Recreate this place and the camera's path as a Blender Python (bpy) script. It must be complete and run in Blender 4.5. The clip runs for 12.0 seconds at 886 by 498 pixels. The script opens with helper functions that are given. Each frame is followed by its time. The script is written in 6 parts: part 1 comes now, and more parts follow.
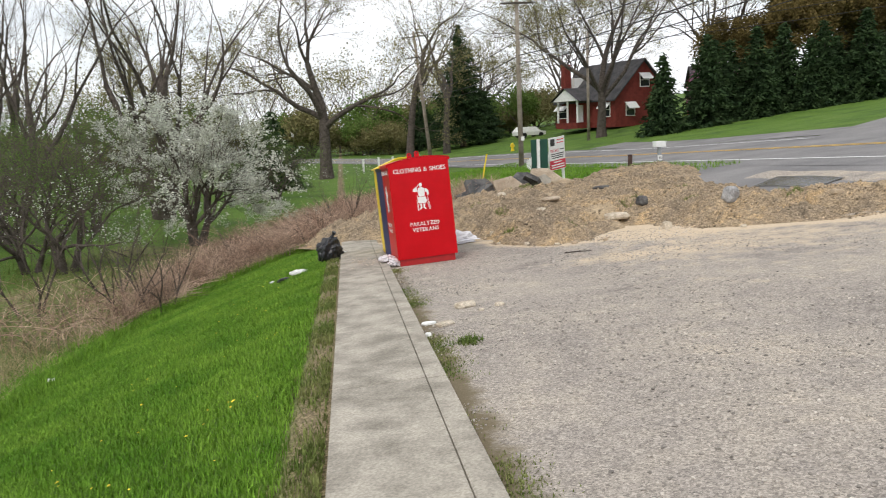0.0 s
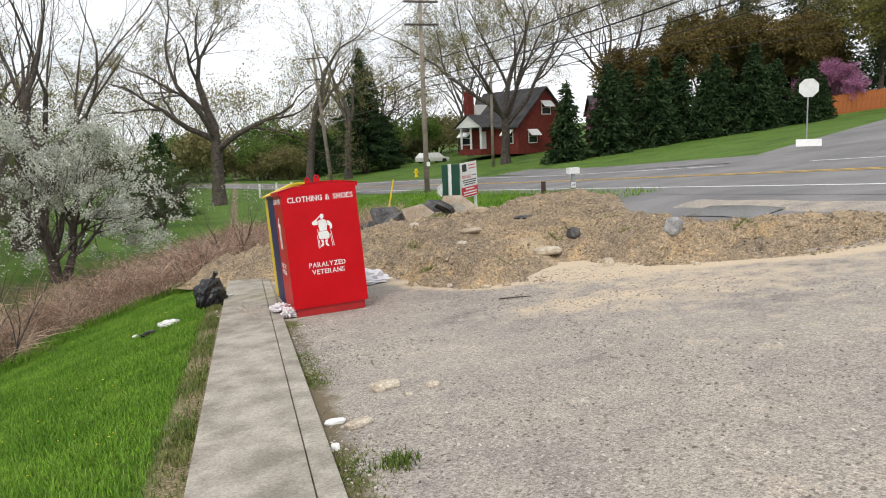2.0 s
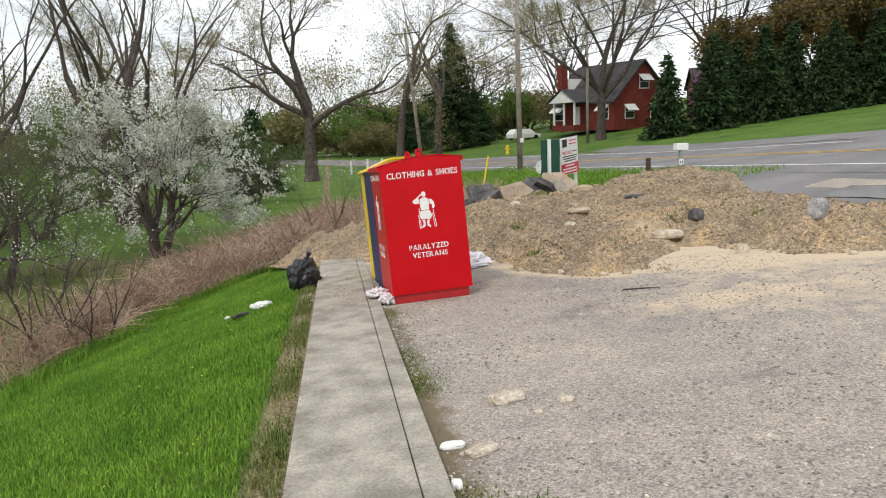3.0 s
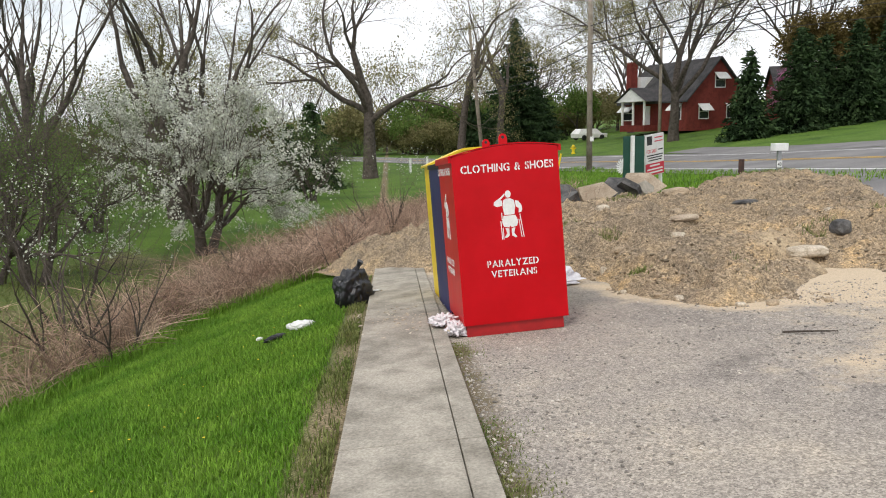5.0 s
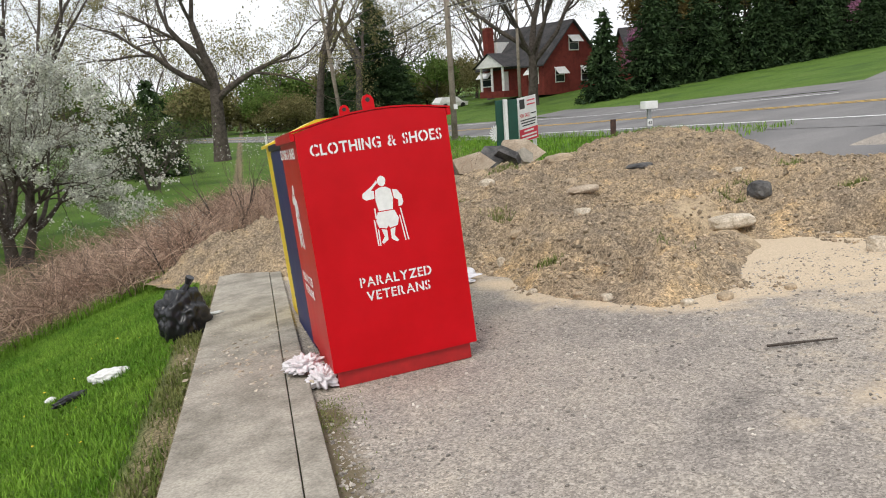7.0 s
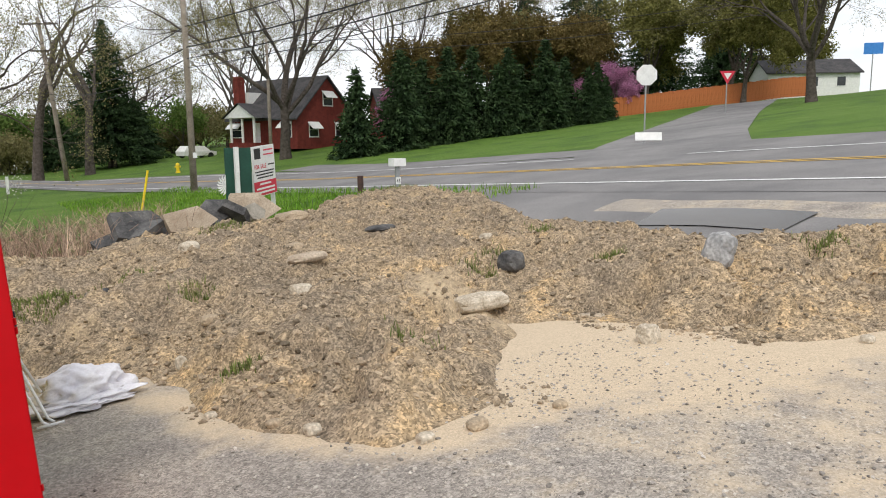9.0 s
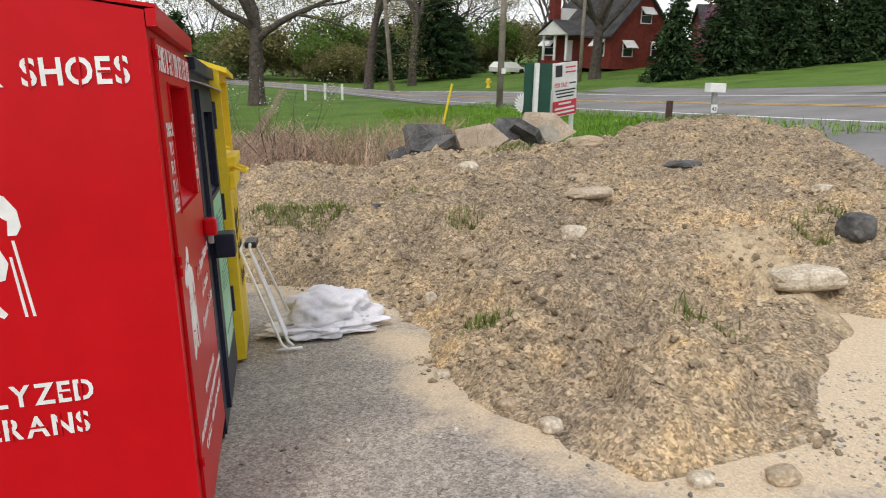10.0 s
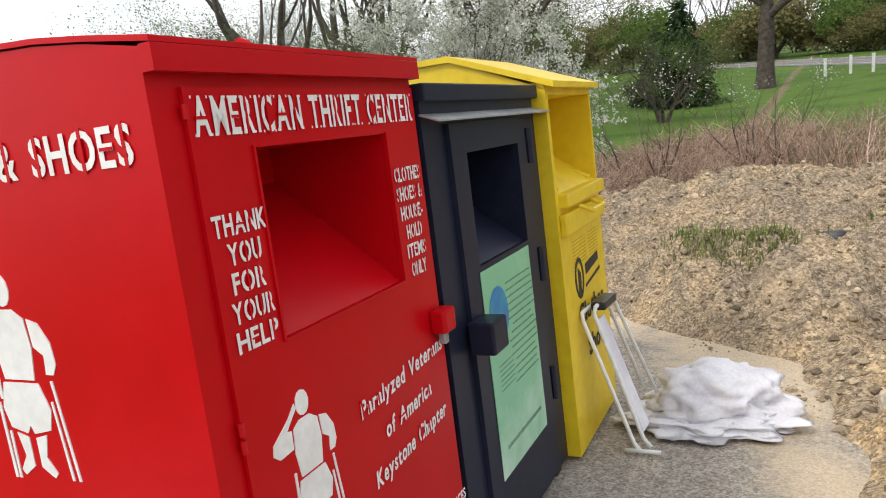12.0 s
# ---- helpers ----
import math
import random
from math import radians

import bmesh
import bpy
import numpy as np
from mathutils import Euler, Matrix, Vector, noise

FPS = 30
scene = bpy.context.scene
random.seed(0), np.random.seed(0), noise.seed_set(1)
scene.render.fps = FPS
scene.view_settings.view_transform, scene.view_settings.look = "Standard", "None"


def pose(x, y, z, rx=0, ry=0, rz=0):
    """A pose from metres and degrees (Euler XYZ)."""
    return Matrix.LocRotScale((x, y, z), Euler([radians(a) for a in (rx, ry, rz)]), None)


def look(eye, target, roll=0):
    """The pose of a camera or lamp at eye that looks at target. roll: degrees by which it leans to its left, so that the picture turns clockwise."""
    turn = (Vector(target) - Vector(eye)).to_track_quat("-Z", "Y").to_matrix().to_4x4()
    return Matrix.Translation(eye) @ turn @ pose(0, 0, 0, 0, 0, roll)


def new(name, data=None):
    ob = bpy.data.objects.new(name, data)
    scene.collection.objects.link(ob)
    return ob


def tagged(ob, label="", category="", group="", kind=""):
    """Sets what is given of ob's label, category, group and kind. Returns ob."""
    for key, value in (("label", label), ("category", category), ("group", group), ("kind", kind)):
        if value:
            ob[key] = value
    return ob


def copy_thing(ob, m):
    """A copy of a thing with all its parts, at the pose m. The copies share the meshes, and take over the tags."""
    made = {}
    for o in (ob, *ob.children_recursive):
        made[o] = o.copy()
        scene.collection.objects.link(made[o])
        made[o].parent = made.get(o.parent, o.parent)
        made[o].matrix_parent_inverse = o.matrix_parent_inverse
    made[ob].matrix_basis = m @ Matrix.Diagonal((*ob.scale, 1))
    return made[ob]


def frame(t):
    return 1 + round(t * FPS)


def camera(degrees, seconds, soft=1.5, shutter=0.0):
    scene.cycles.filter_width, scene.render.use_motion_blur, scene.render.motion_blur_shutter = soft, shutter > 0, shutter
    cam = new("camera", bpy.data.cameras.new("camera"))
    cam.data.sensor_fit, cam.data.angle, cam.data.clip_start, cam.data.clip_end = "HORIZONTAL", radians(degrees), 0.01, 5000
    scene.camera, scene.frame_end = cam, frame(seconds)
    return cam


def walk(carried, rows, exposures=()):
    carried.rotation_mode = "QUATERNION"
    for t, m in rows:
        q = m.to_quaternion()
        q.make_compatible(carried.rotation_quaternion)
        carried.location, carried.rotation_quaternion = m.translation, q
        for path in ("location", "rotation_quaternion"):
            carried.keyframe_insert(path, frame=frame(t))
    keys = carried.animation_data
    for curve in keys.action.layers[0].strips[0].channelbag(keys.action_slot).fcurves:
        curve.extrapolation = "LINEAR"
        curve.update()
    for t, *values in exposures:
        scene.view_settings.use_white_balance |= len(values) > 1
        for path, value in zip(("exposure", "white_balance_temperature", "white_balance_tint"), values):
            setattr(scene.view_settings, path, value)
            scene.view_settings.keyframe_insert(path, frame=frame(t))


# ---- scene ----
cam = camera(62.7, 12.0, soft=1.0, shutter=0.1)
# seconds, eye, target, roll
PATH = [
    (0, (-0.488, 0.296, 1.683), (-0.233, 2.25, 1.341), -2.9),
    (0.5, (-0.434, 0.99, 1.651), (0.086, 2.898, 1.351), -1.2),
    (1, (-0.318, 1.6, 1.644), (0.26, 3.495, 1.37), 0.5),
    (1.5, (-0.292, 2.142, 1.625), (0.29, 4.038, 1.369), -0.2),
    (2, (-0.239, 2.752, 1.57), (0.285, 4.661, 1.286), -2.1),
    (2.5, (-0.284, 3.355, 1.513), (0.093, 5.296, 1.212), -2.8),
    (3, (-0.313, 3.894, 1.491), (-0.025, 5.844, 1.155), -2.3),
    (3.5, (-0.287, 4.535, 1.453), (-0.125, 6.492, 1.073), -0.4),
    (3.7, (-0.305, 4.764, 1.415), (-0.183, 6.724, 1.037), -0.1),
    (5.3, (-0.301, 6.63, 1.27), (-0.151, 8.597, 0.941), -2.5),
    (5.5, (-0.252, 6.843, 1.291), (-0.094, 8.807, 0.948), -3.2),
    (6, (-0.182, 7.414, 1.27), (-0.011, 9.374, 0.907), -3.1),
    (6.5, (-0.14, 8.021, 1.227), (0.176, 9.957, 0.837), -3.0),
    (7, (0.005, 8.586, 1.164), (0.486, 10.481, 0.744), -4.0),
    (7.5, (0.146, 9.054, 1.101), (0.807, 10.886, 0.641), -3.2),
    (7.7, (0.226, 9.278, 1.123), (1.011, 11.059, 0.66), -3.1),
    (9.3, (1.57, 10.76, 0.963), (2.67, 12.406, 0.677), -0.5),
    (9.5, (1.656, 10.948, 0.974), (2.551, 12.701, 0.62), 0.4),
    (10, (1.976, 11.51, 0.926), (2.319, 13.413, 0.416), 1.4),
    (10.5, (2.229, 11.952, 0.924), (2.305, 13.884, 0.414), -0.1),
    (11, (2.413, 12.357, 0.921), (2.122, 14.274, 0.429), -1.4),
    (11.5, (2.519, 12.723, 0.925), (1.83, 14.529, 0.41), -3.6),
    (12, (2.647, 12.985, 0.942), (1.684, 14.671, 0.461), -6.6),
]
walk(cam, [(t, look(eye, target, roll)) for t, eye, target, roll in PATH], [(0.0, 0.27), (11.0, 0.27), (12.0, 0.43)])

# ---- world and sun ----
SUN_EL, SUN_AZ = radians(52), radians(215)
world = bpy.data.worlds.new("overcast_sky")
scene.world = world
world.use_nodes = True
wn, wl = world.node_tree.nodes, world.node_tree.links
wbg = wn["Background"]
wsky = wn.new("ShaderNodeTexSky")
wsky.sky_type, wsky.sun_disc = "NISHITA", False
wsky.sun_elevation, wsky.sun_rotation = SUN_EL, SUN_AZ
wsky.air_density, wsky.dust_density = 1.2, 2.5
wco = wn.new("ShaderNodeTexCoord")
wmap = wn.new("ShaderNodeMapping")
wmap.inputs["Scale"].default_value = (2.2, 2.2, 6.0)
wnoise = wn.new("ShaderNodeTexNoise")
wnoise.inputs["Scale"].default_value, wnoise.inputs["Detail"].default_value = 1.6, 7
wramp = wn.new("ShaderNodeValToRGB")
wramp.color_ramp.elements[0].position, wramp.color_ramp.elements[1].position = 0.30, 0.56
wramp.color_ramp.elements[0].color, wramp.color_ramp.elements[1].color = (0.45, 0.45, 0.45, 1), (0.97, 0.97, 0.97, 1)
wmix = wn.new("ShaderNodeMix")
wmix.data_type = "RGBA"
wmix.inputs[7].default_value = (9.4, 9.6, 10.0, 1)
wl.new(wco.outputs["Generated"], wmap.inputs["Vector"])
wl.new(wmap.outputs["Vector"], wnoise.inputs["Vector"])
wl.new(wnoise.outputs["Fac"], wramp.inputs["Fac"])
wl.new(wramp.outputs["Color"], wmix.inputs["Factor"])
wl.new(wsky.outputs["Color"], wmix.inputs[6])
wl.new(wmix.outputs[2], wbg.inputs["Color"])
wbg.inputs["Strength"].default_value = 0.105
sun = new("sun", bpy.data.lights.new("sun", "SUN"))
sun.data.energy, sun.data.angle, sun.data.color = 1.3, radians(12), (1.0, 0.95, 0.87)
sun.matrix_world = look((0, 0, 50), (-math.sin(SUN_AZ) * math.cos(SUN_EL), -math.cos(SUN_AZ) * math.cos(SUN_EL), 50 - math.sin(SUN_EL)))

# the parking lot lies on a slope: its own axes, x across the walk and y along it
LOT = Matrix(((0.99861, 0.00188, -0.05267, 0), (0.00188, 0.99745, 0.07134, 0), (0.05267, -0.07134, 0.99606, 0), (0, 0, 0, 1)))


# ---- materials ----
def mat(name, c1, c2, scale=3.0, rough=0.8, bump=0.2, metal=0.0, fine=40.0, fine_amt=0.35, c3=None, island=0.0, spec=0.5, bump_dist=0.01, lo=0.35, hi=0.65, attr=None, attr_col=None, attr_col2=None, trans=0.0):
    m = bpy.data.materials.new(name)
    m.use_nodes = True
    n, l = m.node_tree.nodes, m.node_tree.links
    b = n["Principled BSDF"]
    co = n.new("ShaderNodeTexCoord")
    big = n.new("ShaderNodeTexNoise")
    big.inputs["Scale"].default_value, big.inputs["Detail"].default_value = scale, 9
    big.inputs["Roughness"].default_value = 0.62
    small = n.new("ShaderNodeTexNoise")
    small.inputs["Scale"].default_value, small.inputs["Detail"].default_value = fine, 4
    for t in (big, small):
        l.new(co.outputs["Object"], t.inputs["Vector"])
    ramp = n.new("ShaderNodeValToRGB")
    ramp.color_ramp.elements[0].position, ramp.color_ramp.elements[1].position = lo, hi
    ramp.color_ramp.elements[0].color, ramp.color_ramp.elements[1].color = (*c1, 1), (*c2, 1)
    if c3:
        e = ramp.color_ramp.elements.new((lo + hi) / 2)
        e.color = (*c3, 1)
    l.new(big.outputs["Fac"], ramp.inputs["Fac"])
    col = ramp.outputs["Color"]
    if attr:
        at = n.new("ShaderNodeAttribute")
        at.attribute_name = attr
        r2 = n.new("ShaderNodeValToRGB")
        r2.color_ramp.elements[0].position, r2.color_ramp.elements[1].position = 0.3, 0.7
        r2.color_ramp.elements[0].color, r2.color_ramp.elements[1].color = (*attr_col, 1), (*(attr_col2 or attr_col), 1)
        l.new(small.outputs["Fac"], r2.inputs["Fac"])
        ad = n.new("ShaderNodeMath")
        ad.operation = "MULTIPLY_ADD"
        l.new(big.outputs["Fac"], ad.inputs[0])
        ad.inputs[1].default_value = 1.2
        sub = n.new("ShaderNodeMath")
        sub.operation = "SUBTRACT"
        l.new(at.outputs["Fac"], sub.inputs[0])
        sub.inputs[1].default_value = 0.6
        l.new(sub.outputs[0], ad.inputs[2])
        sm = n.new("ShaderNodeMapRange")
        sm.interpolation_type = "SMOOTHSTEP"
        sm.inputs["From Min"].default_value, sm.inputs["From Max"].default_value = 0.12, 0.88
        l.new(ad.outputs[0], sm.inputs["Value"])
        mx = n.new("ShaderNodeMix")
        mx.data_type = "RGBA"
        l.new(sm.outputs[0], mx.inputs["Factor"])
        l.new(col, mx.inputs[6])
        l.new(r2.outputs["Color"], mx.inputs[7])
        col = mx.outputs[2]
    hsv = n.new("ShaderNodeHueSaturation")
    mr = n.new("ShaderNodeMapRange")
    mr.inputs["From Min"].default_value, mr.inputs["From Max"].default_value = 0.25, 0.75
    mr.inputs["To Min"].default_value, mr.inputs["To Max"].default_value = 1 - fine_amt, 1 + fine_amt
    l.new(small.outputs["Fac"], mr.inputs["Value"])
    val = mr.outputs[0]
    if island:
        geo = n.new("ShaderNodeNewGeometry")
        mi = n.new("ShaderNodeMapRange")
        mi.inputs["To Min"].default_value, mi.inputs["To Max"].default_value = 1 - island, 1 + island
        l.new(geo.outputs["Random Per Island"], mi.inputs["Value"])
        mu = n.new("ShaderNodeMath")
        mu.operation = "MULTIPLY"
        l.new(val, mu.inputs[0])
        l.new(mi.outputs[0], mu.inputs[1])
        val = mu.outputs[0]
    l.new(val, hsv.inputs["Value"])
    l.new(col, hsv.inputs["Color"])
    l.new(hsv.outputs["Color"], b.inputs["Base Color"])
    rr = n.new("ShaderNodeMapRange")
    rr.inputs["To Min"].default_value, rr.inputs["To Max"].default_value = max(0.02, rough - 0.12), min(1, rough + 0.12)
    l.new(big.outputs["Fac"], rr.inputs["Value"])
    l.new(rr.outputs[0], b.inputs["Roughness"])
    b.inputs["Metallic"].default_value = metal
    b.inputs["Specular IOR Level"].default_value = spec
    if bump:
        bp = n.new("ShaderNodeBump")
        bp.inputs["Strength"].default_value, bp.inputs["Distance"].default_value = bump, bump_dist
        l.new(small.outputs["Fac"], bp.inputs["Height"])
        l.new(bp.outputs["Normal"], b.inputs["Normal"])
    if trans:
        b.inputs["Subsurface Weight"].default_value = 0
        tr = n.new("ShaderNodeBsdfTranslucent")
        l.new(hsv.outputs["Color"], tr.inputs["Color"])
        ms = n.new("ShaderNodeMixShader")
        ms.inputs[0].default_value = trans
        l.new(b.outputs[0], ms.inputs[1])
        l.new(tr.outputs[0], ms.inputs[2])
        l.new(ms.outputs[0], n["Material Output"].inputs["Surface"])
    return m


GRASS = mat("grass", (0.05, 0.10, 0.016), (0.105, 0.17, 0.032), 0.35, 0.9, 0.6, fine=40, fine_amt=0.5, c3=(0.085, 0.155, 0.02), attr="soil", attr_col=(0.13, 0.105, 0.055), attr_col2=(0.27, 0.215, 0.13), spec=0.2, bump_dist=0.03)
BLADE = mat("grass_blade", (0.10, 0.225, 0.018), (0.205, 0.35, 0.042), 0.9, 0.7, 0, fine=30, island=0.4, spec=0.25, trans=0.3)
TUFT = mat("tuft_blade", (0.10, 0.155, 0.03), (0.23, 0.24, 0.09), 2, 0.8, 0, fine=30, island=0.4, spec=0.2, trans=0.25)
DRY = mat("dry_grass", (0.32, 0.25, 0.14), (0.45, 0.36, 0.22), 2, 0.9, 0, fine=30, island=0.3, spec=0.2)
ROAD = mat("road_asphalt", (0.15, 0.145, 0.145), (0.235, 0.225, 0.22), 0.35, 0.9, 0.5, fine=50, fine_amt=0.2, spec=0.3)
CONCRETE = mat("concrete", (0.22, 0.20, 0.163), (0.40, 0.365, 0.305), 2.6, 0.9, 0.5, fine=55, fine_amt=0.3, c3=(0.31, 0.282, 0.235), lo=0.36, hi=0.62, spec=0.25, bump_dist=0.004)
CLOD = mat("dirt_clod", (0.22, 0.18, 0.13), (0.47, 0.37, 0.26), 1.2, 0.95, 0.6, fine=60, island=0.5, spec=0.1)
PEBBLE = mat("pebble", (0.26, 0.235, 0.21), (0.44, 0.40, 0.35), 2, 0.9, 0.2, fine=60, island=0.5, spec=0.2)
STONE = mat("pale_stone", (0.36, 0.30, 0.22), (0.62, 0.55, 0.45), 6, 0.9, 0.6, fine=50, spec=0.2)
SLATE = mat("dark_slab", (0.035, 0.035, 0.037), (0.14, 0.135, 0.13), 3, 0.85, 0.8, fine=30, spec=0.3)
TAN_SLAB = mat("tan_slab", (0.33, 0.26, 0.19), (0.47, 0.39, 0.30), 3, 0.9, 0.4, fine=40, spec=0.2)
BARK = mat("bark", (0.055, 0.045, 0.038), (0.13, 0.11, 0.095), 4, 0.95, 0.9, fine=30, spec=0.1, bump_dist=0.03)
TWIG = mat("twig", (0.075, 0.06, 0.05), (0.15, 0.125, 0.105), 2, 0.95, 0, fine=10, spec=0.1)
CANE = mat("bramble_cane", (0.20, 0.12, 0.085), (0.50, 0.37, 0.28), 0.9, 0.85, 0, fine=8, island=0.65, spec=0.2)
LEAFY = mat("young_leaf", (0.16, 0.155, 0.06), (0.27, 0.24, 0.11), 1, 0.8, 0, fine=10, island=0.4, spec=0.2, trans=0.35)
GREENLEAF = mat("green_leaf", (0.08, 0.15, 0.03), (0.17, 0.24, 0.06), 0.5, 0.8, 0, fine=10, island=0.4, spec=0.2, trans=0.35)
RUSTLEAF = mat("russet_leaf", (0.12, 0.09, 0.032), (0.20, 0.15, 0.055), 0.3, 0.8, 0, fine=10, island=0.4, spec=0.15, trans=0.25)
OLIVE = mat("olive_leaf", (0.12, 0.12, 0.03), (0.2, 0.19, 0.06), 0.3, 0.8, 0, fine=10, island=0.4, spec=0.15, trans=0.25)
BLOSSOM = mat("white_blossom", (0.40, 0.42, 0.33), (0.74, 0.75, 0.69), 1, 0.8, 0, fine=10, island=0.35, spec=0.2, trans=0.35)
PINK = mat("pink_blossom", (0.36, 0.14, 0.26), (0.50, 0.24, 0.38), 1, 0.8, 0, fine=10, island=0.3, spec=0.2, trans=0.3)
NEEDLE = mat("needles", (0.016, 0.035, 0.014), (0.045, 0.075, 0.028), 0.6, 0.85, 0, fine=10, island=0.45, spec=0.15)
RED = mat("red_paint", (0.47, 0.0012, 0.005), (0.55, 0.0025, 0.009), 1.2, 0.34, 0.03, fine=6, fine_amt=0.05, spec=0.2, bump_dist=0.01)
REDDARK = mat("dark_red_paint", (0.33, 0.006, 0.008), (0.42, 0.010, 0.010), 3, 0.5, 0.05, fine=20, fine_amt=0.12)
NAVY = mat("navy_paint", (0.010, 0.013, 0.028), (0.018, 0.022, 0.042), 2, 0.4, 0.03, fine=20, fine_amt=0.15, spec=0.22)
NAVYSIDE = mat("blue_paint", (0.006, 0.010, 0.075), (0.010, 0.016, 0.10), 2, 0.5, 0.03, fine=20, fine_amt=0.15)
YELLOW = mat("yellow_paint", (0.72, 0.50, 0.010), (0.82, 0.60, 0.02), 2, 0.42, 0.03, fine=15, fine_amt=0.08)
WHITE = mat("white_paint", (0.70, 0.70, 0.68), (0.82, 0.82, 0.80), 4, 0.6, 0.05, fine=30, fine_amt=0.08)
BLACK = mat("black_plastic", (0.008, 0.008, 0.010), (0.022, 0.022, 0.026), 5, 0.32, 0.3, fine=25, spec=0.5)
PRINT = mat("black_print", (0.012, 0.012, 0.012), (0.03, 0.03, 0.03), 5, 0.6, 0, fine_amt=0.1)
CLOTH = mat("white_cloth", (0.62, 0.60, 0.64), (0.80, 0.79, 0.82), 3, 0.9, 0.2, fine=60, fine_amt=0.08, spec=0.2)
PLASTIC = mat("white_plastic_bag", (0.66, 0.60, 0.62), (0.85, 0.83, 0.84), 8, 0.35, 0.2, fine=30, fine_amt=0.1)
GREY_METAL = mat("grey_metal", (0.30, 0.31, 0.31), (0.45, 0.46, 0.46), 4, 0.5, 0.05, metal=0.6, fine=40, fine_amt=0.15)
WOODPOLE = mat("weathered_pole", (0.20, 0.165, 0.13), (0.34, 0.295, 0.245), 1.5, 0.9, 0.5, fine=25, spec=0.15)
FENCEWOOD = mat("orange_fence", (0.36, 0.115, 0.04), (0.46, 0.16, 0.06), 0.7, 0.85, 0.2, fine=12, spec=0.2)
BRICKRED = mat("brick", (0.13, 0.028, 0.022), (0.20, 0.042, 0.032), 2, 0.9, 0.3, fine=14, fine_amt=0.3, spec=0.2)
SHINGLE = mat("shingle", (0.04, 0.04, 0.043), (0.085, 0.08, 0.08), 1, 0.9, 0.3, fine=10, spec=0.2)
WINDOW = mat("window_glass", (0.02, 0.025, 0.03), (0.04, 0.045, 0.05), 1, 0.1, 0)
GREENBOARD = mat("green_board", (0.006, 0.05, 0.032), (0.012, 0.075, 0.05), 2, 0.6, 0.05, fine=20, fine_amt=0.15)
SIGNRED = mat("sign_red", (0.55, 0.015, 0.045), (0.62, 0.03, 0.06), 3, 0.5, 0, fine_amt=0.05)
LINEY = mat("yellow_line", (0.55, 0.33, 0.04), (0.66, 0.42, 0.09), 1.5, 0.8, 0.1, fine=30, fine_amt=0.2)
LINEW = mat("white_line", (0.55, 0.55, 0.54), (0.75, 0.75, 0.73), 1.5, 0.8, 0.1, fine=30, fine_amt=0.2)
POSTERG = mat("green_poster", (0.22, 0.52, 0.31), (0.66, 0.80, 0.70), 1.1, 0.4, 0, fine=3, fine_amt=0.05, lo=0.4, hi=0.62)
GLOBE = mat("blue_globe", (0.02, 0.16, 0.45), (0.03, 0.30, 0.45), 14, 0.4, 0, fine_amt=0.05)
SIGNBLUE = mat("blue_sign", (0.03, 0.20, 0.62), (0.05, 0.26, 0.7), 3, 0.5, 0, fine_amt=0.05)
WATER = mat("puddle", (0.035, 0.028, 0.02), (0.05, 0.04, 0.03), 2, 0.13, 0, fine_amt=0.05)
RUSTPOST = mat("rusty_post", (0.05, 0.03, 0.025), (0.10, 0.05, 0.04), 6, 0.9, 0.3, fine=30)
WIRE = mat("cable", (0.012, 0.012, 0.012), (0.025, 0.025, 0.025), 2, 0.7, 0)


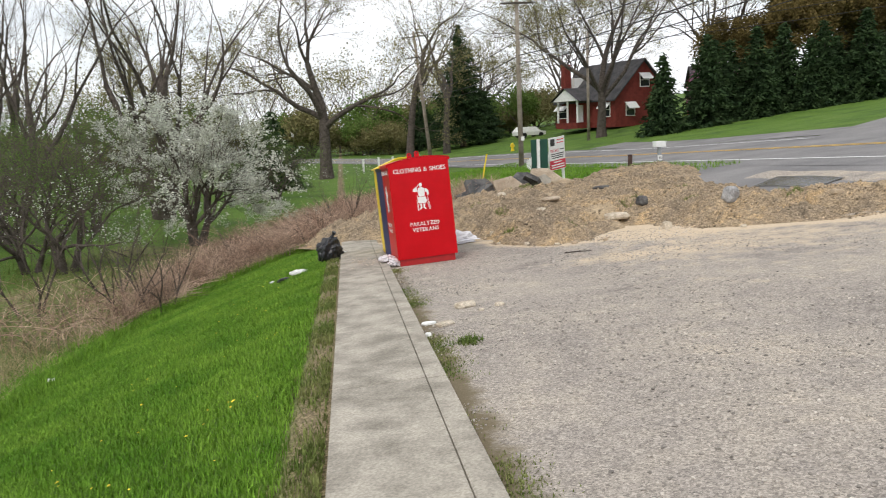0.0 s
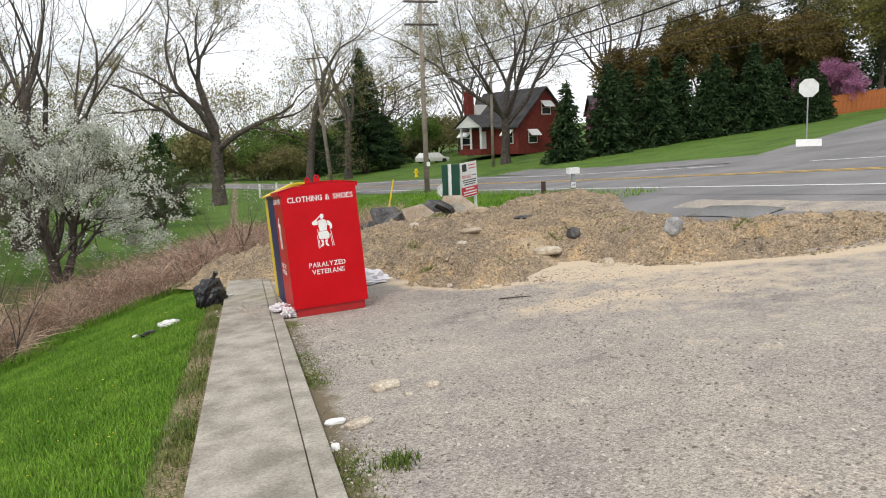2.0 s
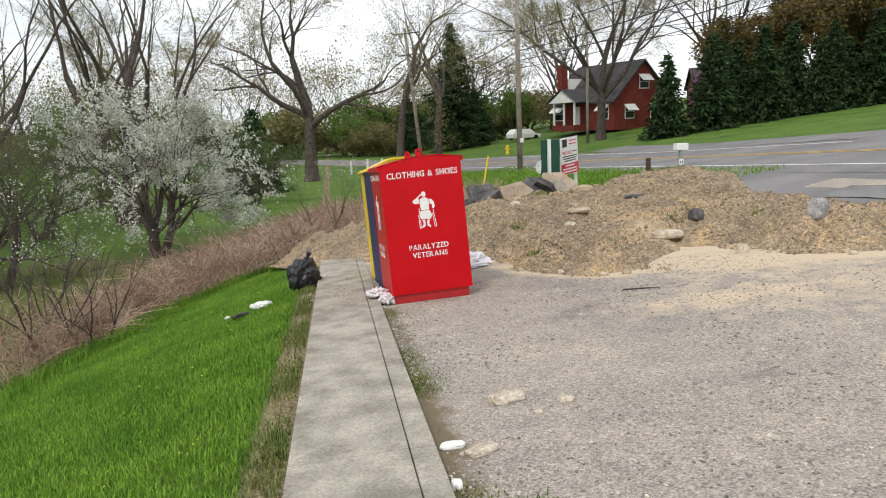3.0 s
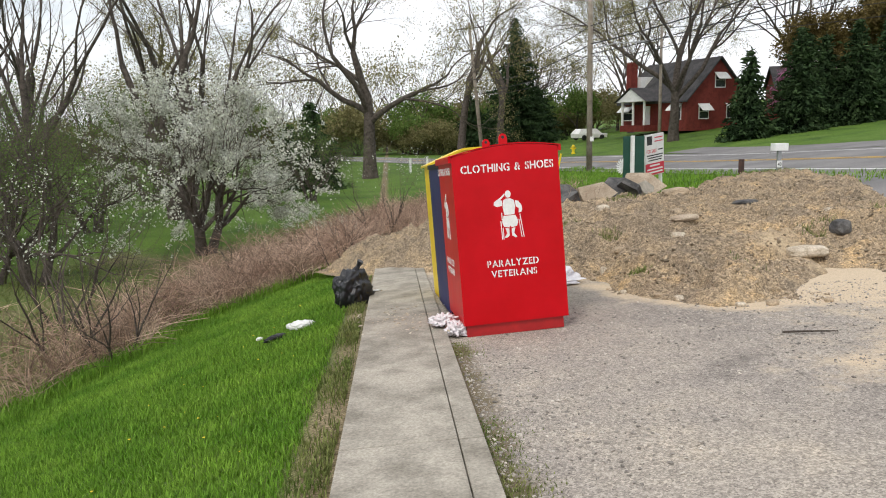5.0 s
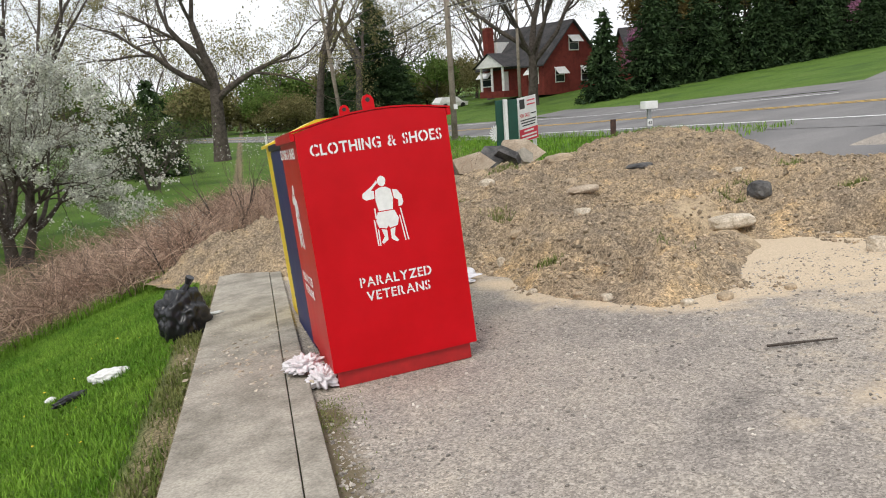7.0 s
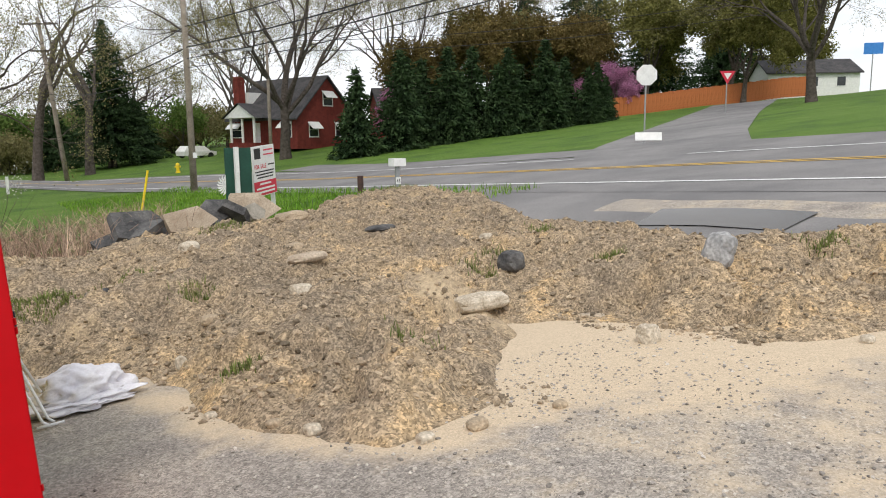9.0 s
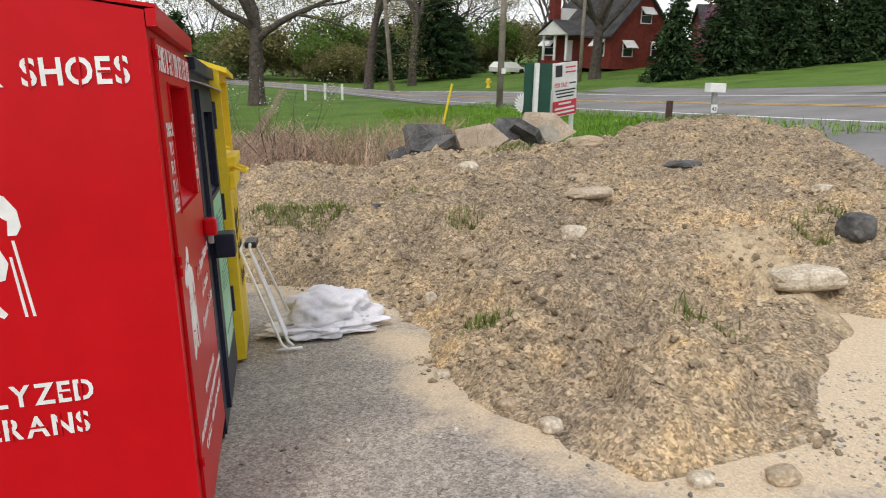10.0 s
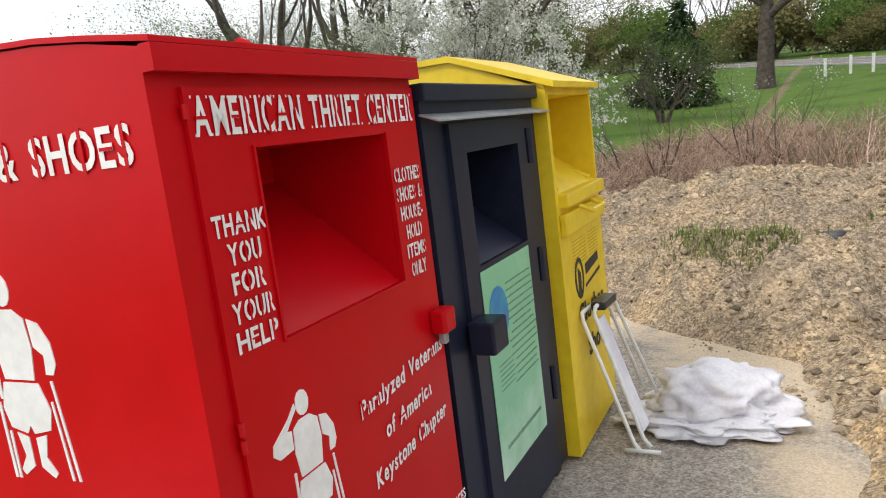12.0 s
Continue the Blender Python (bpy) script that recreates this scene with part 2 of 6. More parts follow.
def rubble(name, tones, patch, sand, strip=None, cell=70.0, coarse=22.0, depth=0.012, contrast=0.5, lift=0.25):
    """Gravelly ground: two sizes of grain, tonal patches, pale sand where the sand attribute says so and soil along an edge."""
    m = bpy.data.materials.new(name)
    m.use_nodes = True
    n, l = m.node_tree.nodes, m.node_tree.links
    b = n["Principled BSDF"]
    b.inputs["Specular IOR Level"].default_value, b.inputs["Roughness"].default_value = 0.15, 0.95
    co = n.new("ShaderNodeTexCoord").outputs["Object"]

    def tex(kind, scale, detail=4):
        t = n.new(kind)
        t.inputs["Scale"].default_value = scale
        if kind == "ShaderNodeTexNoise":
            t.inputs["Detail"].default_value = detail
            t.inputs["Roughness"].default_value = 0.65
        l.new(co, t.inputs["Vector"])
        return t

    def span(src, a, c, lo, hi):
        r = n.new("ShaderNodeMapRange")
        for k, v in zip(("From Min", "From Max", "To Min", "To Max"), (a, c, lo, hi)):
            r.inputs[k].default_value = v
        l.new(src, r.inputs["Value"])
        return r.outputs[0]

    def calc(op, a, c):
        k = n.new("ShaderNodeMath")
        k.operation = op
        for i, v in enumerate((a, c)):
            if isinstance(v, float):
                k.inputs[i].default_value = v
            else:
                l.new(v, k.inputs[i])
        return k.outputs[0]

    def blend(fac, a, c):
        k = n.new("ShaderNodeMix")
        k.data_type = "RGBA"
        l.new(fac, k.inputs["Factor"])
        for i, v in ((6, a), (7, c)):
            if isinstance(v, tuple):
                k.inputs[i].default_value = (*v, 1)
            else:
                l.new(v, k.inputs[i])
        return k.outputs[2]

    big, mid = tex("ShaderNodeTexNoise", patch, 8), tex("ShaderNodeTexNoise", patch * 4.3, 6)
    fine, grit = tex("ShaderNodeTexVoronoi", cell), tex("ShaderNodeTexVoronoi", coarse)
    ramp = n.new("ShaderNodeValToRGB")
    els = ramp.color_ramp.elements
    els[0].position, els[1].position = 0.34, 0.66
    els[0].color, els[1].color = (*tones[0], 1), (*tones[-1], 1)
    for i, c in enumerate(tones[1:-1]):
        els.new(0.34 + 0.32 * (i + 1) / (len(tones) - 1)).color = (*c, 1)
    l.new(calc("ADD", calc("MULTIPLY", big.outputs["Fac"], 0.6), calc("MULTIPLY", mid.outputs["Fac"], 0.4)), ramp.inputs["Fac"])
    sep = [n.new("ShaderNodeSeparateColor"), n.new("ShaderNodeSeparateColor")]
    l.new(fine.outputs["Color"], sep[0].inputs[0])
    l.new(grit.outputs["Color"], sep[1].inputs[0])
    shade = calc("MULTIPLY", span(sep[0].outputs[0], 0.0, 1.0, 1 - contrast, 1 + contrast), span(sep[1].outputs[1], 0.0, 1.0, 1 - contrast * 0.55, 1 + contrast * 0.55))
    hue = n.new("ShaderNodeHueSaturation")
    l.new(shade, hue.inputs["Value"])
    l.new(ramp.outputs["Color"], hue.inputs["Color"])
    col = hue.outputs["Color"]
    here = n.new("ShaderNodeAttribute")
    here.attribute_name = "sand"
    drift = span(calc("ADD", here.outputs["Fac"], calc("MULTIPLY", calc("ADD", mid.outputs["Fac"], -0.5), 1.6)), 0.3, 0.85, 0.0, 0.92)
    sandy = n.new("ShaderNodeHueSaturation")
    sandy.inputs["Color"].default_value = (*sand, 1)
    l.new(span(sep[0].outputs[1], 0.0, 1.0, 0.82, 1.14), sandy.inputs["Value"])
    col = blend(drift, col, sandy.outputs["Color"])
    if strip:
        side = n.new("ShaderNodeAttribute")
        side.attribute_name = "strip"
        col = blend(span(calc("ADD", side.outputs["Fac"], calc("MULTIPLY", calc("ADD", mid.outputs["Fac"], -0.5), 1.4)), 0.35, 0.7, 0.0, 0.9), col, strip)
    l.new(col, b.inputs["Base Color"])
    bump = n.new("ShaderNodeBump")
    bump.inputs["Strength"].default_value, bump.inputs["Distance"].default_value = 0.8, depth
    hgt = calc("ADD", calc("MULTIPLY", sep[0].outputs[2], 0.35), calc("ADD", calc("MULTIPLY", sep[1].outputs[2], 0.45), calc("MULTIPLY", mid.outputs["Fac"], 0.9)))
    l.new(calc("MULTIPLY", hgt, span(drift, 0.0, 1.0, 1.0, lift)), bump.inputs["Height"])
    l.new(bump.outputs["Normal"], b.inputs["Normal"])
    return m


ASPHALT = rubble("worn_asphalt", ((0.21, 0.188, 0.168), (0.32, 0.285, 0.25), (0.37, 0.328, 0.278), (0.45, 0.39, 0.315)), 0.55, (0.58, 0.465, 0.33), (0.15, 0.12, 0.07), 95.0, 45.0, 0.007, 0.36)
DIRT = rubble("dirt", ((0.17, 0.135, 0.098), (0.28, 0.22, 0.155), (0.37, 0.28, 0.18), (0.52, 0.36, 0.19)), 0.9, (0.56, 0.44, 0.29), None, 70.0, 26.0, 0.05, 0.5)

# ---- mesh helpers ----
class MB:
    """Collects vertices and faces for one mesh."""

    def __init__(self):
        self.v, self.f, self.n = [], [], 0

    def add(self, verts, faces):
        self.f.extend([tuple(i + self.n for i in f) for f in faces])
        self.v.extend([tuple(p) for p in verts])
        self.n += len(verts)

    def box(self, x0, y0, z0, x1, y1, z1, m=None):
        p = [Vector(q) for q in ((x0, y0, z0), (x1, y0, z0), (x1, y1, z0), (x0, y1, z0), (x0, y0, z1), (x1, y0, z1), (x1, y1, z1), (x0, y1, z1))]
        if m:
            p = [m @ q for q in p]
        self.add(p, [(0, 3, 2, 1), (4, 5, 6, 7), (0, 1, 5, 4), (1, 2, 6, 5), (2, 3, 7, 6), (3, 0, 4, 7)])

    def tube(self, pts, radii, sides=6, cap=True):
        pts = [Vector(p) for p in pts]
        rings = []
        side = None
        for i, p in enumerate(pts):
            d = (pts[min(i + 1, len(pts) - 1)] - pts[max(i - 1, 0)]).normalized()
            if side is None:
                side = d.orthogonal().normalized()
            side = (side - d * side.dot(d)).normalized()
            up = d.cross(side)
            r = radii[i] if isinstance(radii, (list, tuple)) else radii
            for k in range(sides):
                a = 2 * math.pi * k / sides
                rings.append(p + (side * math.cos(a) + up * math.sin(a)) * r)
        faces = []
        for i in range(len(pts) - 1):
            for k in range(sides):
                a, b = i * sides + k, i * sides + (k + 1) % sides
                faces.append((a, b, b + sides, a + sides))
        if cap:
            faces.append(tuple(reversed(range(sides))))
            faces.append(tuple(range((len(pts) - 1) * sides, len(pts) * sides)))
        self.add(rings, faces)

    def poly(self, pts2, depth, m):
        """A flat outline in x and z, given thickness along -y, laid by m."""
        k = len(pts2)
        a = [m @ Vector((x, 0, z)) for x, z in pts2]
        b = [m @ Vector((x, -depth, z)) for x, z in pts2]
        self.add(a + b, [tuple(range(k, 2 * k)), tuple(reversed(range(k)))] + [(i, (i + 1) % k, k + (i + 1) % k, k + i) for i in range(k)])

    def mesh(self, name, material, smooth=False):
        me = bpy.data.meshes.new(name)
        me.from_pydata(self.v, [], self.f)
        me.materials.append(material)
        if smooth:
            me.polygons.foreach_set("use_smooth", [True] * len(me.polygons))
        me.update()
        return me


def part(name, mb, material, parent, label="", smooth=False, m=None):
    me = mb if isinstance(mb, bpy.types.Mesh) else mb.mesh(name, material, smooth)
    ob = new(name, me)
    ob.parent = parent
    if m is not None:
        ob.matrix_basis = m
    if label:
        ob["label"] = label
    return ob


def thing(name, m, label, category, group="", kind=""):
    ob = new(name)
    ob.empty_display_size = 0.1
    ob.matrix_world = m
    return tagged(ob, label, category, group, kind)


def solo(name, mb, material, m, label, category, group="", kind="", smooth=False):
    ob = new(name, mb if isinstance(mb, bpy.types.Mesh) else mb.mesh(name, material, smooth))
    ob.matrix_world = m
    return tagged(ob, label, category, group, kind)


def bevel_box(x0, y0, z0, x1, y1, z1, bev=0.01, material=None, name="box"):
    bm = bmesh.new()
    bmesh.ops.create_cube(bm, size=1)
    for v in bm.verts:
        v.co = Vector(((x0 + x1) / 2 + v.co.x * (x1 - x0), (y0 + y1) / 2 + v.co.y * (y1 - y0), (z0 + z1) / 2 + v.co.z * (z1 - z0)))
    bmesh.ops.bevel(bm, geom=bm.edges[:], offset=bev, segments=2, affect="EDGES", profile=0.6)
    me = bpy.data.meshes.new(name)
    bm.to_mesh(me)
    bm.free()
    if material:
        me.materials.append(material)
    return me


def smooth01(t):
    t = np.clip(t, 0, 1)
    return t * t * (3 - 2 * t)


def fbm(x, y, s, seed=0.0, octaves=3):
    t, a, k = 0.0, 1.0, s
    for _ in range(octaves):
        t += a * noise.noise((x * k + seed, y * k - seed, seed * 0.7))
        a *= 0.5
        k *= 2.1
    return t


IDENT = Matrix.Identity(4)


# ---- ground ----
def lawn_edge(y):
    """Where the mown lawn gives way to the brush."""
    y = np.asarray(y, float)
    far = np.where(y < 21.5, -6.3 + 0.36 * np.maximum(y - 16, 0), -4.32 + 2.2 * (y - 21.5))
    return np.minimum(far, -1.0) + 0.12 * np.sin(y * 1.7)



def road_x(y):
    """The road's centre line, which bends to the far left."""
    return np.where(y < 45, 17.0, 17.0 - 0.0075 * (np.maximum(y, 45) - 45) ** 2)


def height(x, y):
    x, y = np.asarray(x, float), np.asarray(y, float)
    ys = np.where(y < 45, y, 45 + 13 * (1 - np.exp(-(np.maximum(y, 45) - 45) / 13)))
    keep = 0.111 * (1 - smooth01((y - 40) / 40))
    xs = np.where(x < 10, 1.11 + keep * (x - 10), 0.111 * np.minimum(x, 80) + 0.05 * np.maximum(x - 80, 0))
    high = xs - 0.055 * ys - 0.38
    low = 0.0529 * x - 0.0716 * np.clip(y, -60, 60)
    w = np.maximum(smooth01((x - 8.2) / 3.6), smooth01((y - 17.5) / 6))
    z = low * (1 - w) + high * w
    s = np.maximum(-0.86 - x, 0)
    edge = 0.0529 * np.maximum(x, -0.86) - 0.0716 * np.clip(y, -60, 60)
    vale = np.maximum(edge - 0.30 * s, -2.8 + 0.02 * np.maximum(edge - 0.30 * s + 2.8, -8))
    wl_ = smooth01((y - 22) / 22)
    return np.where(x < -0.86, vale * (1 - wl_) + np.maximum(z, -2.75) * wl_, np.maximum(z, -3.2))


def h1(x, y):
    return float(height(x, y))


def axis(stops):
    out = []
    for a, b, step in stops:
        out += list(np.arange(a, b, step))
    return np.array(out + [stops[-1][1]])


def sheet(name, xs, ys, zf, material, attr=None, attr_f=None, keep=None, smooth=True, local=IDENT):
    gx, gy = np.meshgrid(xs, ys)
    gz = zf(gx, gy)
    nx, ny = len(xs), len(ys)
    verts = np.stack([gx, gy, gz], -1).reshape(-1, 3)
    idx = np.arange(nx * ny).reshape(ny, nx)
    quads = np.stack([idx[:-1, :-1], idx[:-1, 1:], idx[1:, 1:], idx[1:, :-1]], -1).reshape(-1, 4)
    if keep is not None:
        ok = keep(gx, gy).reshape(-1)
        quads = quads[ok[quads].all(1)]
    me = bpy.data.meshes.new(name)
    me.from_pydata(verts.tolist(), [], quads.tolist())
    me.materials.append(material)
    if attr:
        a = me.attributes.new(attr, "FLOAT", "POINT")
        a.data.foreach_set("value", attr_f(gx, gy).reshape(-1).astype(np.float32))
    me.polygons.foreach_set("use_smooth", [smooth] * len(me.polygons))
    ob = new(name, me)
    ob.matrix_world = local
    return ob


# outline of the dirt heap in the lot's axes
HEAP = np.array([(1.3, 18.6), (2.3, 17.8), (2.6, 16.4), (2.75, 15.2), (3.4, 14.2), (4.4, 14.1), (5.0, 15.0), (5.8, 16.2), (6.2, 15.0), (6.4, 13.7), (7.5, 13.1), (9.8, 11.5), (11.2, 11.2), (10.6, 14), (10.0, 16.5), (10.0, 20), (12.0, 25), (12.8, 29.5), (10.5, 30.5), (7.8, 26.5), (5, 25.2), (2, 24.8), (-1, 24.3), (-1.8, 22.0), (-0.95, 20.4), (0.3, 19.4)])


def inside_dist(x, y, poly):
    """Distance to the outline, positive within."""
    x, y = np.asarray(x, float), np.asarray(y, float)
    best = np.full(x.shape, 1e9)
    odd = np.zeros(x.shape, bool)
    for (ax, ay), (bx, by) in zip(poly, np.roll(poly, -1, 0)):
        dx, dy = bx - ax, by - ay
        t = np.clip(((x - ax) * dx + (y - ay) * dy) / (dx * dx + dy * dy), 0, 1)
        best = np.minimum(best, np.hypot(x - ax - t * dx, y - ay - t * dy))
        cross = (ay > y) != (by > y)
        odd ^= cross & (x < dx * (y - ay) / (dy if abs(dy) > 1e-9 else 1e-9) + ax)
    return np.where(odd, best, -best)


def soil(x, y):
    edge = smooth01(1.2 - np.abs(x + 0.82) / 0.30) * 0.85
    brush = smooth01((lawn_edge(y) - x) / 0.8) * (0.45 + 0.5 * smooth01((x + 8) / 3)) * smooth01((x + 14) / 4) * smooth01((y - 8) / 5) * smooth01((34 - y) / 3)
    back = smooth01((6.5 - x) / 2) * smooth01((x + 4) / 2) * smooth01((y - 20) / 2) * smooth01((31 - y) / 3)
    verge = smooth01((x - 8.0) / 2) * smooth01((12.6 - x) / 1.0) * smooth01((26 - y) / 3) * smooth01((y - 19) / 2)
    return np.maximum.reduce([edge, brush, back * 0.9, verge * 0.95])


ground = sheet("ground", axis([(-500, -60, 40), (-60, -14, 3), (-14, -1.6, 0.33), (-1.6, -0.7, 0.08), (-0.7, 20, 0.33), (20, 70, 2), (70, 700, 30)]), axis([(-200, -10, 12), (-10, 34, 0.4), (34, 120, 2.5), (120, 900, 40)]), lambda x, y: height(x, y) - 0.02, GRASS, "soil", soil)
tagged(ground, "sloping spring grass with bare earth and leaf litter patches", "ground", kind="structure")



def spot(x, y, cx, cy, rx, ry):
    return np.exp(-((x - cx) / rx) ** 2 - ((y - cy) / ry) ** 2)


def lot_sand(x, y):
    fringe = np.clip(1.0 - np.abs(inside_dist(x, y, HEAP) + 0.05) / 0.42, 0, 1) * 0.85 * smooth01((10.3 - x) / 1.0)
    wash = 1.1 * spot(x, y, 5.6, 15.2, 0.9, 1.3) + 0.8 * spot(x, y, 6.8, 13.7, 2.0, 0.95) + 0.45 * spot(x, y, 3.9, 11.6, 1.0, 0.5) + 0.35 * spot(x, y, 6.2, 11.5, 2.5, 1.0)
    yard = 0.95 * smooth01(1.2 - np.hypot((x - 2.0) / 0.75, (y - 18.0) / 0.8))
    return np.minimum(fringe + wash + yard, 1.0) + 0.27 * smooth01((x - 1.5) / 3) * smooth01((y - 5) / 5)



def lot_z(x, y):
    p = np.stack([x, y], -1)
    wx, wy = 0.99861 * x + 0.00188 * y, 0.00188 * x + 0.99745 * y
    rise = (height(wx, wy) - (0.0529 * wx - 0.0716 * wy))
    return np.maximum(rise, -0.01) + 0.006 * np.sin(x * 2.1 + y) * np.cos(y * 1.3)


lot = sheet("parking_lot", axis([(0.17, 0.8, 0.08), (0.8, 13.4, 0.2)]), axis([(-40, -4, 4), (-4, 20, 0.2)]), lot_z, ASPHALT, "sand", lot_sand, local=LOT)
strip = lot.data.attributes.new("strip", "FLOAT", "POINT")
strip.data.foreach_set("value", [max(0.0, 1.0 - abs(v.co.x - 0.2) / 0.42) * 0.95 if v.co.y < 13.6 else 0.0 for v in lot.data.vertices])
tagged(lot, "worn gravelly asphalt lot with sandy wash-out", "pavement", kind="structure")


def heap_z(x, y):
    d = inside_dist(x, y, HEAP)
    wob = np.vectorize(lambda a, b: fbm(a, b, 0.55, 3.1, 4))(x, y)
    fine_ = np.vectorize(lambda a, b: fbm(a, b, 2.6, 7.7, 3))(x, y)
    d = d + 0.30 * wob
    top = np.clip(0.50 + 0.045 * (y - 15), 0.45, 1.12)
    top = np.where(x < 3.0, top + 0.02, top)
    base = lot_z(x, y)
    r = np.clip(d, 0, None)
    lift = (top - np.minimum(base, top - 0.15)) * (1 - np.exp(-r / 0.75))
    return base - 0.03 + np.where(d > 0, lift + (0.17 * wob + 0.12 * fine_ - 0.16 * np.vectorize(lambda a, b: max(0.0, 0.22 - abs(fbm(a, b, 0.9, 5.3, 3))))(x, y) / 0.22 + 0.085 * np.vectorize(lambda a, b: abs(fbm(a, b, 5.5, 1.7, 3)))(x, y)) * smooth01(r / 0.5), -0.05)


heap_sand = lambda x, y: smooth01(1 - np.hypot((x - 5.5) / 0.7, (y - 16.5) / 1.6)) * 0.9 + 0.35 * smooth01((x - 8.5) / 2) + 0.5 * smooth01(1 - np.hypot((x - 4.2) / 2.2, (y - 23.2) / 1.2)) + 0.3 * smooth01(1 - np.hypot((x - 2.3) / 0.6, (y - 18.6) / 1.0))
heap = sheet("dirt_heap", axis([(-2.2, 13.2, 0.06)]), axis([(11.0, 20.0, 0.06), (20.0, 31.0, 0.1)]), heap_z, DIRT, "sand", heap_sand, keep=lambda x, y: inside_dist(x, y, HEAP) > -0.32, local=LOT)
tagged(heap, "long heap of tan clayey dirt and rubble", "dirt heap", kind="stuff")
HEAP_NAME = heap.name


def heap_at(x, y):
    return float(heap_z(np.array([[x]]), np.array([[y]]))[0, 0])


# ---- roads ----
def ribbon(name, pts, half_l, half_r, lift, material, label, category, kind="structure"):
    """A strip along a line on the ground."""
    dense = []
    for p, q in zip(pts, pts[1:]):
        k = max(1, int(math.hypot(q[0] - p[0], q[1] - p[1]) / 2.0))
        dense += [(p[0] + (q[0] - p[0]) * i / k, p[1] + (q[1] - p[1]) * i / k) for i in range(k)]
    pts = dense + [pts[-1]]
    v, f = [], []
    cols = 5
    for i, (x, y) in enumerate(pts):
        a, b = pts[max(i - 1, 0)], pts[min(i + 1, len(pts) - 1)]
        t = Vector((b[0] - a[0], b[1] - a[1])).normalized()
        nrm = Vector((t.y, -t.x))
        for k in range(cols):
            o = -half_l + (half_l + half_r) * k / (cols - 1)
            px, py = x + nrm.x * o, y + nrm.y * o
            v.append((px, py, h1(px, py) + lift))
    for i in range(len(pts) - 1):
        for k in range(cols - 1):
            a = i * cols + k
            f.append((a, a + 1, a + cols + 1, a + cols))
    mb = MB()
    mb.add(v, f)
    return solo(name, mb, material, IDENT, label, category, kind=kind, smooth=True)


road_pts = [(float(road_x(np.array(y))), y) for y in list(np.arange(-150, 40, 5.0)) + list(np.arange(40, 140, 2.5))]
ribbon("road", road_pts, 4.4, 3.9, 0.02, ROAD, "two-lane grey asphalt road climbing past the lot", "road")


def offset_line(o, w, name, material, label, y0=-150, y1=140):
    pts = []
    src = [p for p in road_pts if y0 <= p[1] <= y1]
    for i, (x, y) in enumerate(src):
        a, b = src[max(i - 1, 0)], src[min(i + 1, len(src) - 1)]
        t = Vector((b[0] - a[0], b[1] - a[1])).normalized()
        pts.append((x + t.y * o, y - t.x * o))
    ribbon(name, pts, w / 2, w / 2, 0.03, material, label, "road marking")


offset_line(-3.0, 0.14, "edge_line", LINEW, "white edge line painted on the road")
offset_line(3.0, 0.14, "edge_line", LINEW, "white edge line painted on the road", y1=27)
offset_line(3.0, 0.14, "edge_line", LINEW, "white edge line painted on the road", y0=30)
offset_line(-0.13, 0.11, "centre_line", LINEY, "yellow centre line painted on the road")
offset_line(0.13, 0.11, "centre_line", LINEY, "yellow centre line painted on the road")
ribbon("road_shoulder", [(12.0, y) for y in np.arange(-40, 27, 3.0)], 2.2, 2.0, 0.012, ROAD, "dark broken asphalt shoulder beside the road", "pavement")
ribbon("side_road", [(19.5, 26), (23, 28.5), (28, 32), (36, 37), (44, 42), (54, 48), (70, 57)], 3.2, 3.0, 0.015, ROAD, "grey side road climbing the bank", "road")
ribbon("gravel_apron", [(21.3, 8), (21.6, 20), (22.5, 30), (22.3, 42), (21.4, 60)], 1.2, 2.0, 0.008, ROAD, "gravelly road shoulder", "pavement")


# ---- concrete walk ----
def walk_slab(y0, y1):
    return bevel_box(-0.715, y0 + 0.003, -0.25, 0.043, y1 - 0.003, 0.085, 0.012, CONCRETE, "slab"), bevel_box(0.049, y0 + 0.003, -0.25, 0.215, y1 - 0.003, 0.080, 0.016, CONCRETE, "kerb")


walk_ob = thing("concrete_walk", LOT, "stained concrete walk with a kerb along its edge", "walkway", kind="structure")
joints = [-8.4, -5.9, -3.4, -0.9, 1.0, 3.45, 5.9, 8.2, 10.65, 13.25, 15.7, 18.0, 20.2]
for a, b in zip(joints, joints[1:]):
    s_, k_ = walk_slab(a, b)
    part("slab", s_, CONCRETE, walk_ob)
    part("kerb", k_, CONCRETE, walk_ob)


# ---- donation bins ----
GLYPHS = {}


def glyph(ch):
    """Outline mesh of one character at size 1, as vertices, faces and its width."""
    if ch not in GLYPHS:
        cu = bpy.data.curves.new("glyph", "FONT")
        cu.body, cu.size, cu.extrude, cu.resolution_u, cu.offset = ch, 1.0, 0.012, 3, 0.022
        ob = bpy.data.objects.new("glyph", cu)
        scene.collection.objects.link(ob)
        me = bpy.data.meshes.new_from_object(ob.evaluated_get(bpy.context.evaluated_depsgraph_get()))
        bpy.data.objects.remove(ob)
        vs = np.array([tuple(v.co) for v in me.vertices])
        x0, x1 = vs[:, 0].min(), vs[:, 0].max()
        vs[:, 0] -= x0
        GLYPHS[ch] = (vs, [tuple(p.vertices) for p in me.polygons], x1 - x0, vs[:, 1].min(), vs[:, 1].max())
        bpy.data.meshes.remove(me)
    return GLYPHS[ch]


